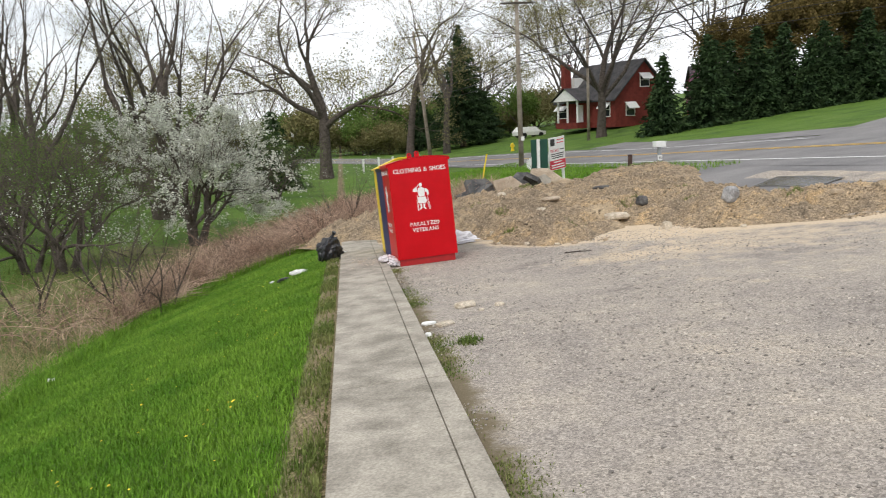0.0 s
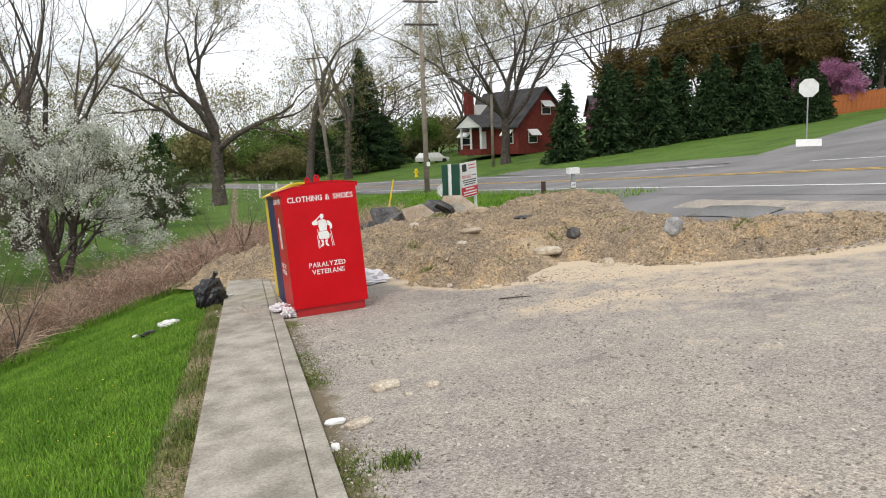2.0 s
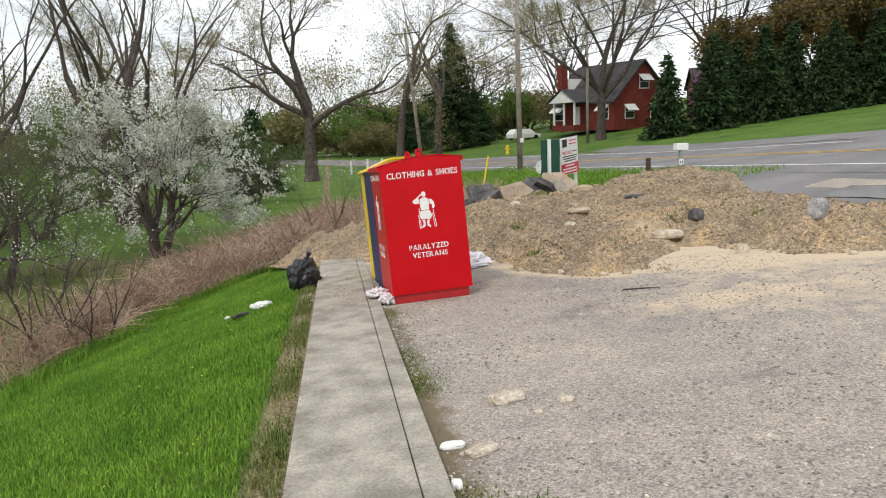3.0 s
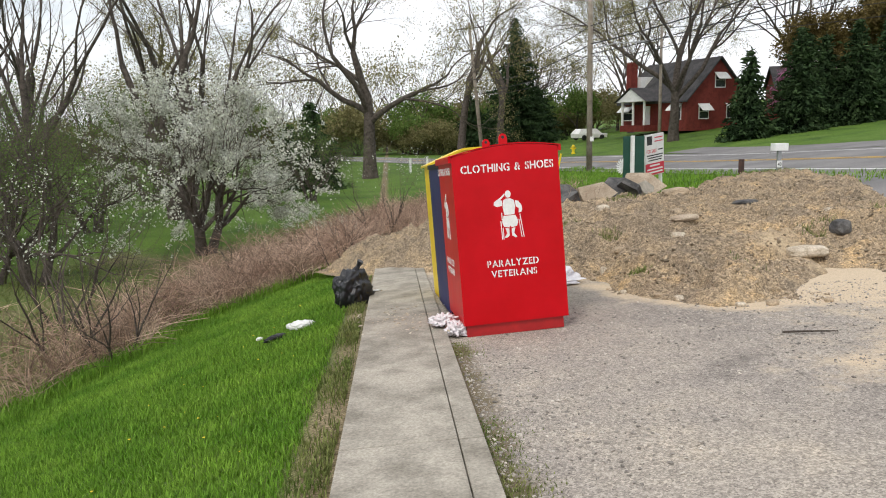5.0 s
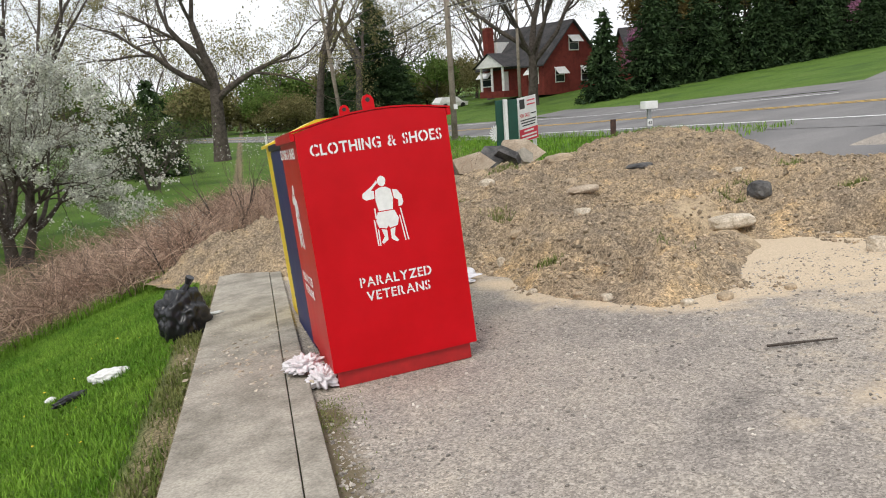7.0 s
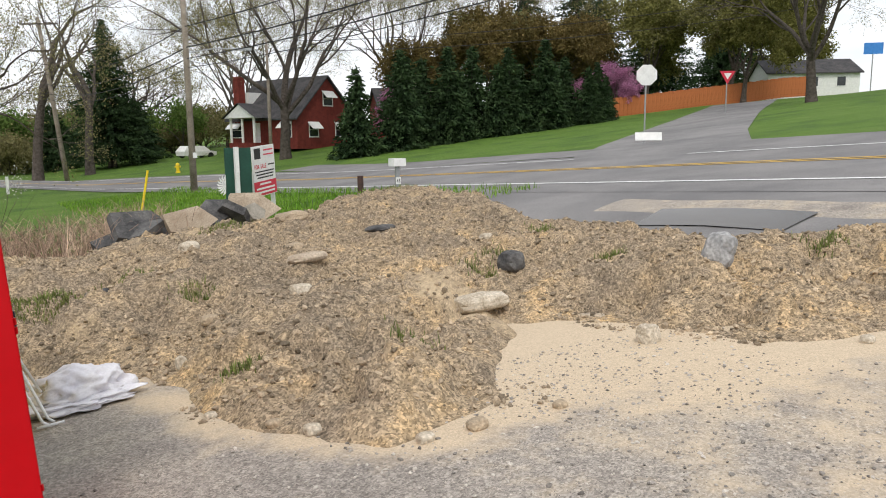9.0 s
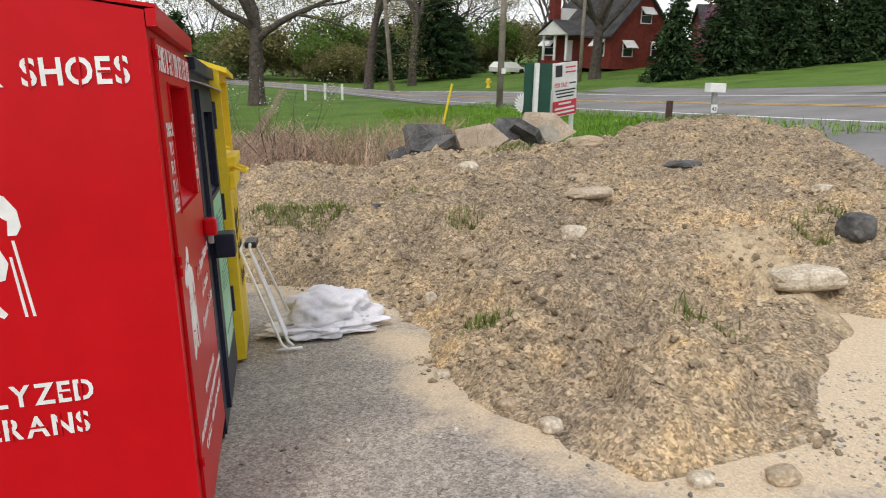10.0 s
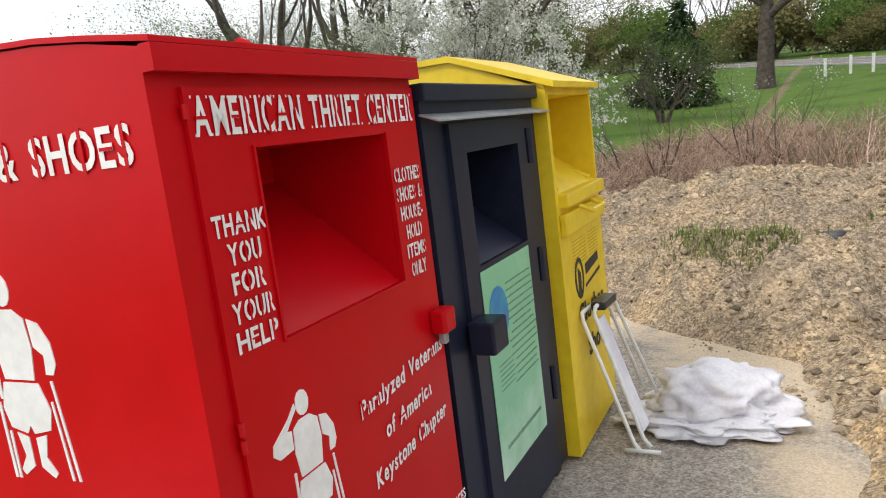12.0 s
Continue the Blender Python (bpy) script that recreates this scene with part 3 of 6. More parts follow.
def write(body, size, wide, parent, m, material=None, shear=0.0, label="", bridge=None, serif=False):
    """Lettering fitted to a width, centred, on the plane of m (x right, z up, facing -y). bridge: the ground colour showing in the stencil's gaps."""
    mb, gaps = MB(), MB()
    x, rows = 0.0, []
    for ch in body:
        if ch == " ":
            x += 0.42
            continue
        vs, fs, w, lo, hi = glyph(ch)
        rows.append((ch, x, vs, fs, w, lo, hi))
        x += w + (0.17 if serif else 0.10)
    k = wide / (x - 0.10)
    for ch, gx, vs, fs, w, lo, hi in rows:
        pts = [Vector(((gx + p[0] + shear * p[1]) * k - wide / 2, -0.003 - (p[2] > 0) * 0.001, p[1] * size)) for p in vs]
        mb.add(pts, [tuple(reversed(f)) for f in fs])
        if serif:
            for sx in ((0.0, w) if w > 0.3 else (w / 2,)):
                for z0, z1 in ((lo, lo + 0.05), (hi - 0.05, hi)):
                    gx0 = gx + sx
                    mb.box((gx0 - 0.03) * k - wide / 2, -0.0045, z0 * size, (gx0 + 0.03) * k - wide / 2, -0.003, z1 * size)
        if bridge and ch in "COGSQ&ADPRUBN0469Ea":
            c, t = gx + w * (0.5 if ch in "COGSQ&U0" else 0.36), 0.045
            if ch in "AE":
                gaps.box((gx + w * 0.1) * k - wide / 2, -0.0058, (lo + (hi - lo) * 0.42) * size, (gx + w * 0.95) * k - wide / 2, -0.0015, (lo + (hi - lo) * 0.42 + 0.06) * size)
            else:
                gaps.box((c - t) * k - wide / 2, -0.0058, (lo - 0.03) * size, (c + t) * k - wide / 2, -0.0015, (hi + 0.03) * size)
    ob = part("lettering", mb, material or WHITE, parent, label or "stencilled lettering", m=m)
    if bridge and gaps.n:
        part("stencil_gaps", gaps, bridge, ob, "painted gaps of the stencil")
    return ob


def emblem(parent, m, s):
    """A plain white stencil: disc, trapezoid blocks and two wheel bars."""
    mb = MB()
    disc = lambda cx, cz, r, k=12: [(cx + r * math.cos(2 * math.pi * i / k), cz + r * math.sin(2 * math.pi * i / k)) for i in range(k)]
    shapes = [[(x, 0.925 + (z - 0.925) * 1.25) for x, z in disc(0.0, 0.925, 0.062)],
              [(-0.11, 0.80), (-0.05, 0.835), (0.05, 0.835), (0.12, 0.79), (0.135, 0.66), (0.11, 0.50), (-0.10, 0.50), (-0.125, 0.66)],
              [(-0.13, 0.80), (-0.135, 0.69), (-0.26, 0.68), (-0.31, 0.72), (-0.30, 0.78), (-0.14, 0.88), (-0.075, 0.945), (-0.065, 0.91), (-0.17, 0.81)],
              [(0.14, 0.79), (0.21, 0.77), (0.27, 0.68), (0.28, 0.58), (0.25, 0.53), (0.20, 0.53), (0.21, 0.62), (0.15, 0.66)],
              [(-0.12, 0.485), (0.13, 0.485), (0.18, 0.36), (0.15, 0.26), (0.03, 0.235), (0.01, 0.275), (-0.02, 0.235), (-0.13, 0.26), (-0.16, 0.36)],
              [(-0.10, 0.235), (-0.02, 0.215), (-0.02, 0.07), (-0.10, 0.02), (-0.125, 0.045), (-0.07, 0.12)], [(0.11, 0.235), (0.03, 0.215), (0.03, 0.07), (0.11, 0.02), (0.135, 0.045), (0.08, 0.12)],
              [(-0.165, 0.55), (-0.145, 0.55), (-0.145, 0.40), (-0.165, 0.40)], [(-0.195, 0.38), (-0.175, 0.38), (-0.165, 0.0), (-0.185, 0.0)], [(-0.155, 0.24), (-0.138, 0.24), (-0.138, 0.0), (-0.155, 0.0)],
              [(0.215, 0.50), (0.232, 0.50), (0.29, 0.02), (0.273, 0.02)], [(0.19, 0.40), (0.205, 0.40), (0.245, 0.02), (0.228, 0.02)]]
    for sh in shapes:
        mb.poly([(x * s, z * s) for x, z in sh], 0.0025, m)
    return part("emblem", mb, WHITE, parent, "white stencilled emblem")


def bin_shell(w, d, h, arch, inset_y0, inset_y1, inset_z0, inset_z1, deep, material, floor_z=0.13, n=9, dl=0.0, dr=0.0, skew=0.0):
    """A tall sheet-metal body with an arched lid, an opening in its +x side and a chute behind it; dl and dr: how far its left and right eaves are bent; skew: its back's lean to -x."""
    mb = MB()
    top = [(w * i / (n - 1), h + dl + (dr - dl) * i / (n - 1) + arch * (1 - (2 * i / (n - 1) - 1) ** 2)) for i in range(n)]
    front = [(0, floor_z)] + [(w, floor_z)] + list(reversed(top))
    for y, flip in ((0.0, False), (d, True)):
        p = [(x + (skew * (1 - x / w) if flip else 0), y, z) for x, z in front]
        mb.add(p, [tuple(range(len(p))) if not flip else tuple(reversed(range(len(p))))])
    mb.add([(0, 0, floor_z), (skew, d, floor_z), (skew, d, h + dl), (0, 0, h + dl)], [(0, 3, 2, 1)])
    mb.add([(0, 0, floor_z), (w, 0, floor_z), (w, d, floor_z), (skew, d, floor_z)], [(0, 3, 2, 1)])
    a, b, c, e = inset_y0, inset_y1, inset_z0, inset_z1
    for y0, y1, z0, z1 in ((0, a, floor_z, h + dr), (b, d, floor_z, h + dr), (a, b, floor_z, c), (a, b, e, h + dr)):
        mb.add([(w, y0, z0), (w, y1, z0), (w, y1, z1), (w, y0, z1)], [(0, 1, 2, 3)])
    q = deep
    mb.add([(w, a, c), (w, b, c), (w, b, e), (w, a, e), (w - q, a, c + 0.34), (w - q, b, c + 0.34), (w - q, b, e), (w - q, a, e)], [(0, 4, 5, 1), (1, 5, 6, 2), (2, 6, 7, 3), (3, 7, 4, 0), (4, 7, 6, 5)])
    return mb, top


LEFT = pose(0, 0, 0, 0, 0, -90)
RIGHTF = pose(0, 0, 0, 0, 0, 90)


# the three bins stand in one row, turned a little from the walk
ROW = LOT @ pose(0.40, 13.8, 0.0, 0, 0, 3.5)


def red_bin():
    W, D, H = 1.15, 1.09, 1.95
    DL, DR, BACK = -0.032, 0.012, 0.0
    b = thing("donation_bin", ROW, "glossy red steel clothing donation bin with white stencilled lettering", "donation bin", "row of donation bins")
    mb, top = bin_shell(W, D, H, 0.075, 0.27, 0.865, 1.30, 1.75, 0.42, RED, dl=DL, dr=DR, skew=BACK)
    part("body", mb, RED, b)
    lid = MB()
    ov = 0.035
    n = len(top)
    low = [(x if 0 < i < n - 1 else x + (-ov if i == 0 else ov), z) for i, (x, z) in enumerate(top)]
    v = []
    for y in (-0.006, D + 0.01):
        for x, z in low:
            v.append((x + (BACK * (1 - x / W) if y > 0 else 0), y, z + 0.004))
        for x, z in low:
            v.append((x + (BACK * (1 - x / W) if y > 0 else 0), y, z + 0.016))
    f = []
    for i in range(n - 1):
        f += [(i, 2 * n + i, 2 * n + i + 1, i + 1), (n + i, n + i + 1, 3 * n + i + 1, 3 * n + i), (i, i + 1, n + i + 1, n + i), (2 * n + i, 3 * n + i, 3 * n + i + 1, 2 * n + i + 1)]
    f += [(0, n, 3 * n, 2 * n), (n - 1, 3 * n - 1, 4 * n - 1, 2 * n - 1)]
    lid.add(v, f)
    lid.box(W + 0.004, -0.004, H + DR - 0.05, W + ov, D + 0.008, H + DR + 0.003)
    lid.add([(x + (BACK if y > 0 else 0), y, H + DL + z) for z in (-0.05, 0.003) for x, y in ((-ov, -0.004), (-0.004, -0.004), (-0.004, D + 0.008), (-ov, D + 0.008))], [(0, 3, 2, 1), (4, 5, 6, 7), (0, 1, 5, 4), (1, 2, 6, 5), (2, 3, 7, 6), (3, 0, 4, 7)])
    part("lid", lid, RED, b)
    part("plinth", bevel_box(0.03, 0.03, 0.0, W - 0.05, D - 0.03, 0.128, 0.006, REDDARK), REDDARK, b, "dark red recessed plinth")
    for y in (0.06, D - 0.08):
        lug = MB()
        out = [(-0.045, 0), (0.045, 0), (0.045, 0.07), (0.03, 0.10), (0.0, 0.112), (-0.03, 0.10), (-0.045, 0.07)]
        hole = [(0.018 * math.cos(a), 0.072 + 0.018 * math.sin(a)) for a in (math.radians(k) for k in range(0, 360, 51))]
        lug.poly(out, 0.02, pose(W / 2, y, H + 0.075))
        lg = part("lifting_lug", lug, RED, b)
        hm = MB()
        hm.poly(hole[:7], 0.0225, pose(W / 2, y + 0.00125, H + 0.075))
        part("hole", hm, PRINT, lg)
    # service door on the opening side: a raised frame round the opening
    door = MB()
    x0, x1 = W + 0.001, W + 0.012
    for y0, y1, z0, z1 in ((0.08, 0.27, 0.16, 1.885), (0.865, 1.078, 0.16, 1.885), (0.27, 0.865, 0.16, 1.30), (0.27, 0.865, 1.75, 1.885)):
        door.box(x0, y0, z0, x1, y1, z1)
    dp = part("door", door, RED, b)
    for z in (0.4, 1.1, 1.14, 1.82):
        hg = MB()
        hg.tube([(W + 0.012, 0.078, z), (W + 0.012, 0.078, z + 0.03)], 0.008, 6)
        part("hinge_pin", hg, RED, dp)
    rim = MB()
    for y0, y1, z0, z1 in ((0.262, 0.27, 1.295, 1.755), (0.865, 0.873, 1.295, 1.755), (0.27, 0.865, 1.292, 1.30)):
        rim.box(x1, y0, z0, x1 + 0.006, y1, z1)
    part("opening_rim", rim, RED, dp)
    lock = part("lock_box", bevel_box(W + 0.012, 0.995, 1.085, W + 0.07, 1.08, 1.165, 0.012, RED), RED, b, "red lock box")
    part("padlock", bevel_box(W + 0.025, 1.02, 1.045, W + 0.05, 1.05, 1.085, 0.006, GREY_METAL), GREY_METAL, lock, "small brass padlock")
    F = lambda x, z: pose(x, 0, z)
    write("CLOTHING & SHOES", 0.115, 1.0, b, F(0.59, 1.745), bridge=RED)
    write("PARALYZED", 0.1, 0.56, b, F(0.58, 0.735), bridge=RED)
    write("VETERANS", 0.1, 0.50, b, F(0.585, 0.625), bridge=RED)
    emblem(b, F(0.575, 1.02), 0.515)
    S = lambda y, z: pose(x1, y, z, 0, 0, 90)
    write("AMERICAN THRIFT CENTER", 0.115, 0.96, b, S(0.575, 1.785), label="white stencilled serif lettering", bridge=RED, serif=True)
    for i, w_ in enumerate(("THANK", "YOU", "FOR", "YOUR", "HELP")):
        write(w_, 0.066, 0.032 * len(w_) + 0.012, b, S(0.18, 1.57 - 0.064 * i), bridge=RED)
    for i, w_ in enumerate(("CLOTHES", "SHOES &", "HOUSE-", "HOLD", "ITEMS", "ONLY")):
        write(w_, 0.06, 0.022 * len(w_) + 0.012, b, S(0.97, 1.60 - 0.060 * i), bridge=RED)
    emblem(b, S(0.29, 0.755), 0.41)
    for i, w_ in enumerate(("Paralyzed Veterans", "of America", "Keystone Chapter")):
        write(w_, 0.07, 0.028 * len(w_) + 0.02, b, S(0.79, 1.005 - 0.11 * i) @ pose(0, 0, 0, 0, -4, 0), shear=0.2, bridge=RED)
    for i, (w_, wd) in enumerate((("WWW.KPVA.ORG", 0.42), ("FOR HOME PICK UP OF FURNITURE OR APPLIANCES", 0.98), ("CALL: 412-469-9653", 0.72), ("OR FOR YOUR AS IS TODAY AND EVERY YEAR", 0.9))):
        if i < 3:
            write(w_, 0.05, wd, b, S(0.60, 0.55 - 0.085 * i))
    L_ = lambda y, z: pose(BACK * y / D - 0.003, y, z, 0, 0, -90 - math.degrees(math.atan(BACK / D)))
    write("CLOTHING & SHOES", 0.11, 1.0, b, L_(0.63, 1.745))
    emblem(b, L_(0.63, 1.02), 0.515)
    write("PARALYZED", 0.1, 0.56, b, L_(0.63, 0.735))
    write("VETERANS", 0.1, 0.50, b, L_(0.63, 0.63))


def navy_bin():
    W, D, H = 1.14, 1.17, 1.86
    b = thing("donation_bin", ROW @ pose(0.02, 1.12, 0.0), "dark navy steel donation bin with a pale green poster", "donation bin", "row of donation bins")
    mb, _ = bin_shell(W, D, H, 0.02, 0.30, 0.86, 1.22, 1.65, 0.45, NAVY, 0.05)
    part("body", mb, NAVY, b)
    part("top_trim", bevel_box(-0.02, -0.01, H - 0.02, W + 0.03, D + 0.01, H + 0.04, 0.006, NAVY), NAVY, b)
    drip = MB()
    drip.add([(W, -0.01, H - 0.06), (W, D + 0.04, H - 0.06), (W + 0.07, D + 0.05, H - 0.085), (W + 0.07, -0.01, H - 0.085), (W, -0.01, H - 0.066), (W, D + 0.04, H - 0.066), (W + 0.07, D + 0.05, H - 0.091), (W + 0.07, -0.01, H - 0.091)], [(0, 3, 2, 1), (4, 5, 6, 7), (2, 3, 7, 6), (0, 1, 5, 4), (1, 2, 6, 5), (0, 4, 7, 3)])
    part("drip_edge", drip, GREY_METAL, b, "bent grey metal drip edge")
    door = MB()
    for y0, y1, z0, z1 in ((0.17, 0.30, 0.12, 1.76), (0.86, 0.96, 0.12, 1.76), (0.30, 0.86, 0.12, 1.22), (0.30, 0.86, 1.65, 1.76)):
        door.box(W + 0.001, y0, z0, W + 0.02, y1, z1)
    dp = part("door", door, NAVY, b)
    for z in (0.42, 1.0, 1.55):
        hg = MB()
        hg.tube([(W + 0.02, 1.01, z), (W + 0.02, 1.01, z + 0.16)], 0.014, 8)
        part("hinge", hg, NAVY, dp)
    poster = part("poster", bevel_box(W + 0.021, 0.285, 0.36, W + 0.024, 0.845, 1.2, 0.001, POSTERG), POSTERG, dp, "pale green printed poster with a blue globe")
    gl = MB()
    gl.poly([(0.10 * math.cos(2 * math.pi * i / 20), 0.115 * math.sin(2 * math.pi * i / 20)) for i in range(20)], 0.002, pose(W + 0.0245, 0.42, 1.0, 0, 0, 90))
    part("globe_print", gl, GLOBE, poster, "blue globe printed on the poster")
    bars = MB()
    rr = random.Random(5)
    for i in range(15):
        wd = 0.12 + 0.06 * rr.random()
        bars.box(W + 0.0242, 0.68 - wd, 1.10 - 0.03 * i, W + 0.0255, 0.68 + wd * 0.9, 1.107 - 0.03 * i)
    for i in range(6):
        bars.box(W + 0.0242, 0.36, 0.80 - 0.02 * i, W + 0.0255, 0.52, 0.804 - 0.02 * i)
    bars.box(W + 0.0242, 0.36, 0.46, W + 0.0255, 0.78, 0.475)
    part("print_lines", bars, mat("grey_green_print", (0.10, 0.22, 0.15), (0.16, 0.30, 0.2), 5, 0.6, 0), poster, "unreadable rows of dark print")
    lock = part("lock_box", bevel_box(W + 0.02, 0.12, 0.93, W + 0.12, 0.26, 1.05, 0.01, NAVY), NAVY, b, "navy lock box")
    for y in (0.1, D - 0.1):
        part("foot", bevel_box(W - 0.12, y - 0.04, 0.0, W - 0.02, y + 0.04, 0.05, 0.005, RUSTPOST), RUSTPOST, b, "rusty steel foot")
        part("foot", bevel_box(0.02, y - 0.04, 0.0, 0.12, y + 0.04, 0.05, 0.005, RUSTPOST), RUSTPOST, b, "rusty steel foot")
    sd = MB()
    sd.box(-0.006, 0.0, 0.06, -0.001, D, H - 0.03)
    part("side_panel", sd, NAVYSIDE, b, "deep blue side panel")


def yellow_bin():
    W, D, H = 1.17, 0.85, 1.91
    b = thing("donation_bin", ROW @ pose(0.05, 2.32, 0.0), "bright yellow steel clothes donation bin with a hopper", "donation bin", "row of donation bins")
    mb, _ = bin_shell(W, D, H, 0.0, 0.04, 0.82, 1.36, 1.85, 0.5, YELLOW, 0.03)
    part("body", mb, YELLOW, b)
    roof = MB()
    e, pk = 0.05, 0.19
    prof = [(-e, H), (W * 0.40, H + pk), (W * 0.60, H + pk), (W + e, H), (W + e, H - 0.03), (W * 0.6, H + pk - 0.03), (W * 0.4, H + pk - 0.03), (-e, H - 0.03)]
    k = len(prof)
    roof.add([(x, -0.02, z) for x, z in prof] + [(x, D + 0.02, z) for x, z in prof], [tuple(reversed(range(4))) , (0, 7, 6, 1), (1, 6, 5, 2), (2, 5, 4, 3)][1:] + [tuple(k + i for i in q) for q in ((1, 6, 7, 0), (2, 5, 6, 1), (3, 4, 5, 2))] + [(i, (i + 1) % k, k + (i + 1) % k, k + i) for i in range(k)])
    for y in (0.0, D):
        roof.add([(0, y, H - 0.03), (W, y, H - 0.03), (W * 0.6, y, H + pk - 0.025), (W * 0.4, y, H + pk - 0.025)], [(0, 1, 2, 3)])
    part("roof", roof, YELLOW, b, "yellow ridged roof")
    hop = part("hopper", bevel_box(W - 0.02, 0.05, 1.30, W + 0.05, 0.81, 1.37, 0.01, YELLOW), YELLOW, b)
    for y in (0.10, 0.76):
        bar = MB()
        bar.tube([(W - 0.4, y, 1.55), (W - 0.02, y, 1.38)], 0.02, 6)
        part("hopper_arm", bar, YELLOW, hop)
    part("hopper_lip", bevel_box(W + 0.001, 0.03, 1.16, W + 0.035, 0.83, 1.27, 0.008, YELLOW), YELLOW, b)
    hd = MB()
    hd.tube([(W + 0.03, 0.30, 1.28), (W + 0.10, 0.31, 1.25), (W + 0.10, 0.54, 1.25), (W + 0.03, 0.55, 1.28)], 0.014, 6)
    part("handle", hd, YELLOW, hop, "yellow pull handle")
    lines = MB()
    for y0, y1 in ((0.20, 0.46), (0.52, 0.72)):
        for i in range(8):
            lines.box(W + 0.0005, y0, 1.10 - 0.018 * i, W + 0.002, y1, 1.105 - 0.018 * i)
    part("notice_print", lines, mat("ochre_print", (0.5, 0.34, 0.01), (0.55, 0.38, 0.02), 5, 0.6, 0), b, "rows of small ochre print")
    S = lambda y, z: pose(W + 0.001, y, z, 0, 0, 90)
    write("Clothes", 0.15, 0.52, b, S(0.47, 0.66), PRINT, label="black printed lettering")
    write("Shoes", 0.15, 0.40, b, S(0.53, 0.46), PRINT, label="black printed lettering")
    ring = MB()
    for a in range(14):
        t0, t1 = 2 * math.pi * a / 14, 2 * math.pi * (a + 1) / 14
        ring.poly([(0.085 * math.cos(t0), 0.11 * math.sin(t0)), (0.085 * math.cos(t1), 0.11 * math.sin(t1)), (0.062 * math.cos(t1), 0.085 * math.sin(t1)), (0.062 * math.cos(t0), 0.085 * math.sin(t0))], 0.002, S(0.28, 0.90))
    ring.poly([(-0.03, -0.08), (0.02, -0.08), (0.03, 0.02), (-0.02, 0.06)], 0.002, S(0.28, 0.90))
    ring.poly([(-0.16, -0.02), (0.16, 0.02), (0.16, 0.0), (-0.16, -0.035)], 0.002, S(0.55, 0.86))
    ring.poly([(-0.14, 0.02), (0.14, 0.05), (0.14, 0.10), (-0.14, 0.08)], 0.002, S(0.55, 0.87))
    part("logo", ring, PRINT, b, "black round printed logo")


red_bin()
navy_bin()
yellow_bin()


# ---- trees ----
def grow(rng, p, d, length, radius, depth, limbs, twigs, tips, spread, up, kids, shrink=0.72, segs=4, wob=0.18, cut=0.012):
    pts, rad = [p.copy()], [radius]
    d = d.normalized()
    for i in range(segs):
        d = (d + Vector((rng.uniform(-wob, wob), rng.uniform(-wob, wob), rng.uniform(-wob, wob) + up))).normalized()
        p = p + d * (length / segs)
        pts.append(p.copy())
        rad.append(radius * (1 - (0.38 if depth else 0.85) * (i + 1) / segs))
    big = radius > cut * 3
    (limbs if big else twigs).tube(pts, rad, 7 if radius > 0.12 else (5 if big else 3), cap=False)
    if depth <= 1:
        tips.extend(pts[1:])
    if depth == 0:
        return
    for k in range(kids if depth > 1 else kids + 1):
        j = segs if k == 0 else rng.randint(max(1, segs // 2), segs)
        ax = d.orthogonal().normalized()
        ax.rotate(Matrix.Rotation(rng.uniform(0, 2 * math.pi), 3, d))
        ang = spread * (0.45 if k == 0 else rng.uniform(0.7, 1.25))
        nd = d.copy()
        nd.rotate(Matrix.Rotation(ang, 3, ax))
        grow(rng, pts[j], nd, length * shrink * rng.uniform(0.8, 1.15), rad[j] * (0.78 if k == 0 else 0.6), depth - 1, limbs, twigs, tips, spread, up, kids, shrink, segs if depth > 2 else 3, wob, cut)


def leaf_mesh(rng, tips, per, size, scatter, material, name="crown"):
    t = np.array([tuple(p) for p in tips])
    rs = np.random.RandomState(rng.randint(0, 99999))
    c = np.repeat(t, per, 0) + rs.normal(0, scatter, (len(t) * per, 3))
    n = len(c)
    a = rs.normal(0, 1, (n, 3))
    a /= np.linalg.norm(a, axis=1)[:, None]
    b = np.cross(a, rs.normal(0, 1, (n, 3)))
    b /= np.linalg.norm(b, axis=1)[:, None] + 1e-9
    s = size * rs.uniform(0.6, 1.3, (n, 1))
    v = np.stack([c - a * s, c + b * s * 0.6, c + a * s, c - b * s * 0.6], 1).reshape(-1, 3)
    me = bpy.data.meshes.new(name)
    me.from_pydata(v.tolist(), [], np.arange(4 * n).reshape(-1, 4).tolist())
    me.materials.append(material)
    return me


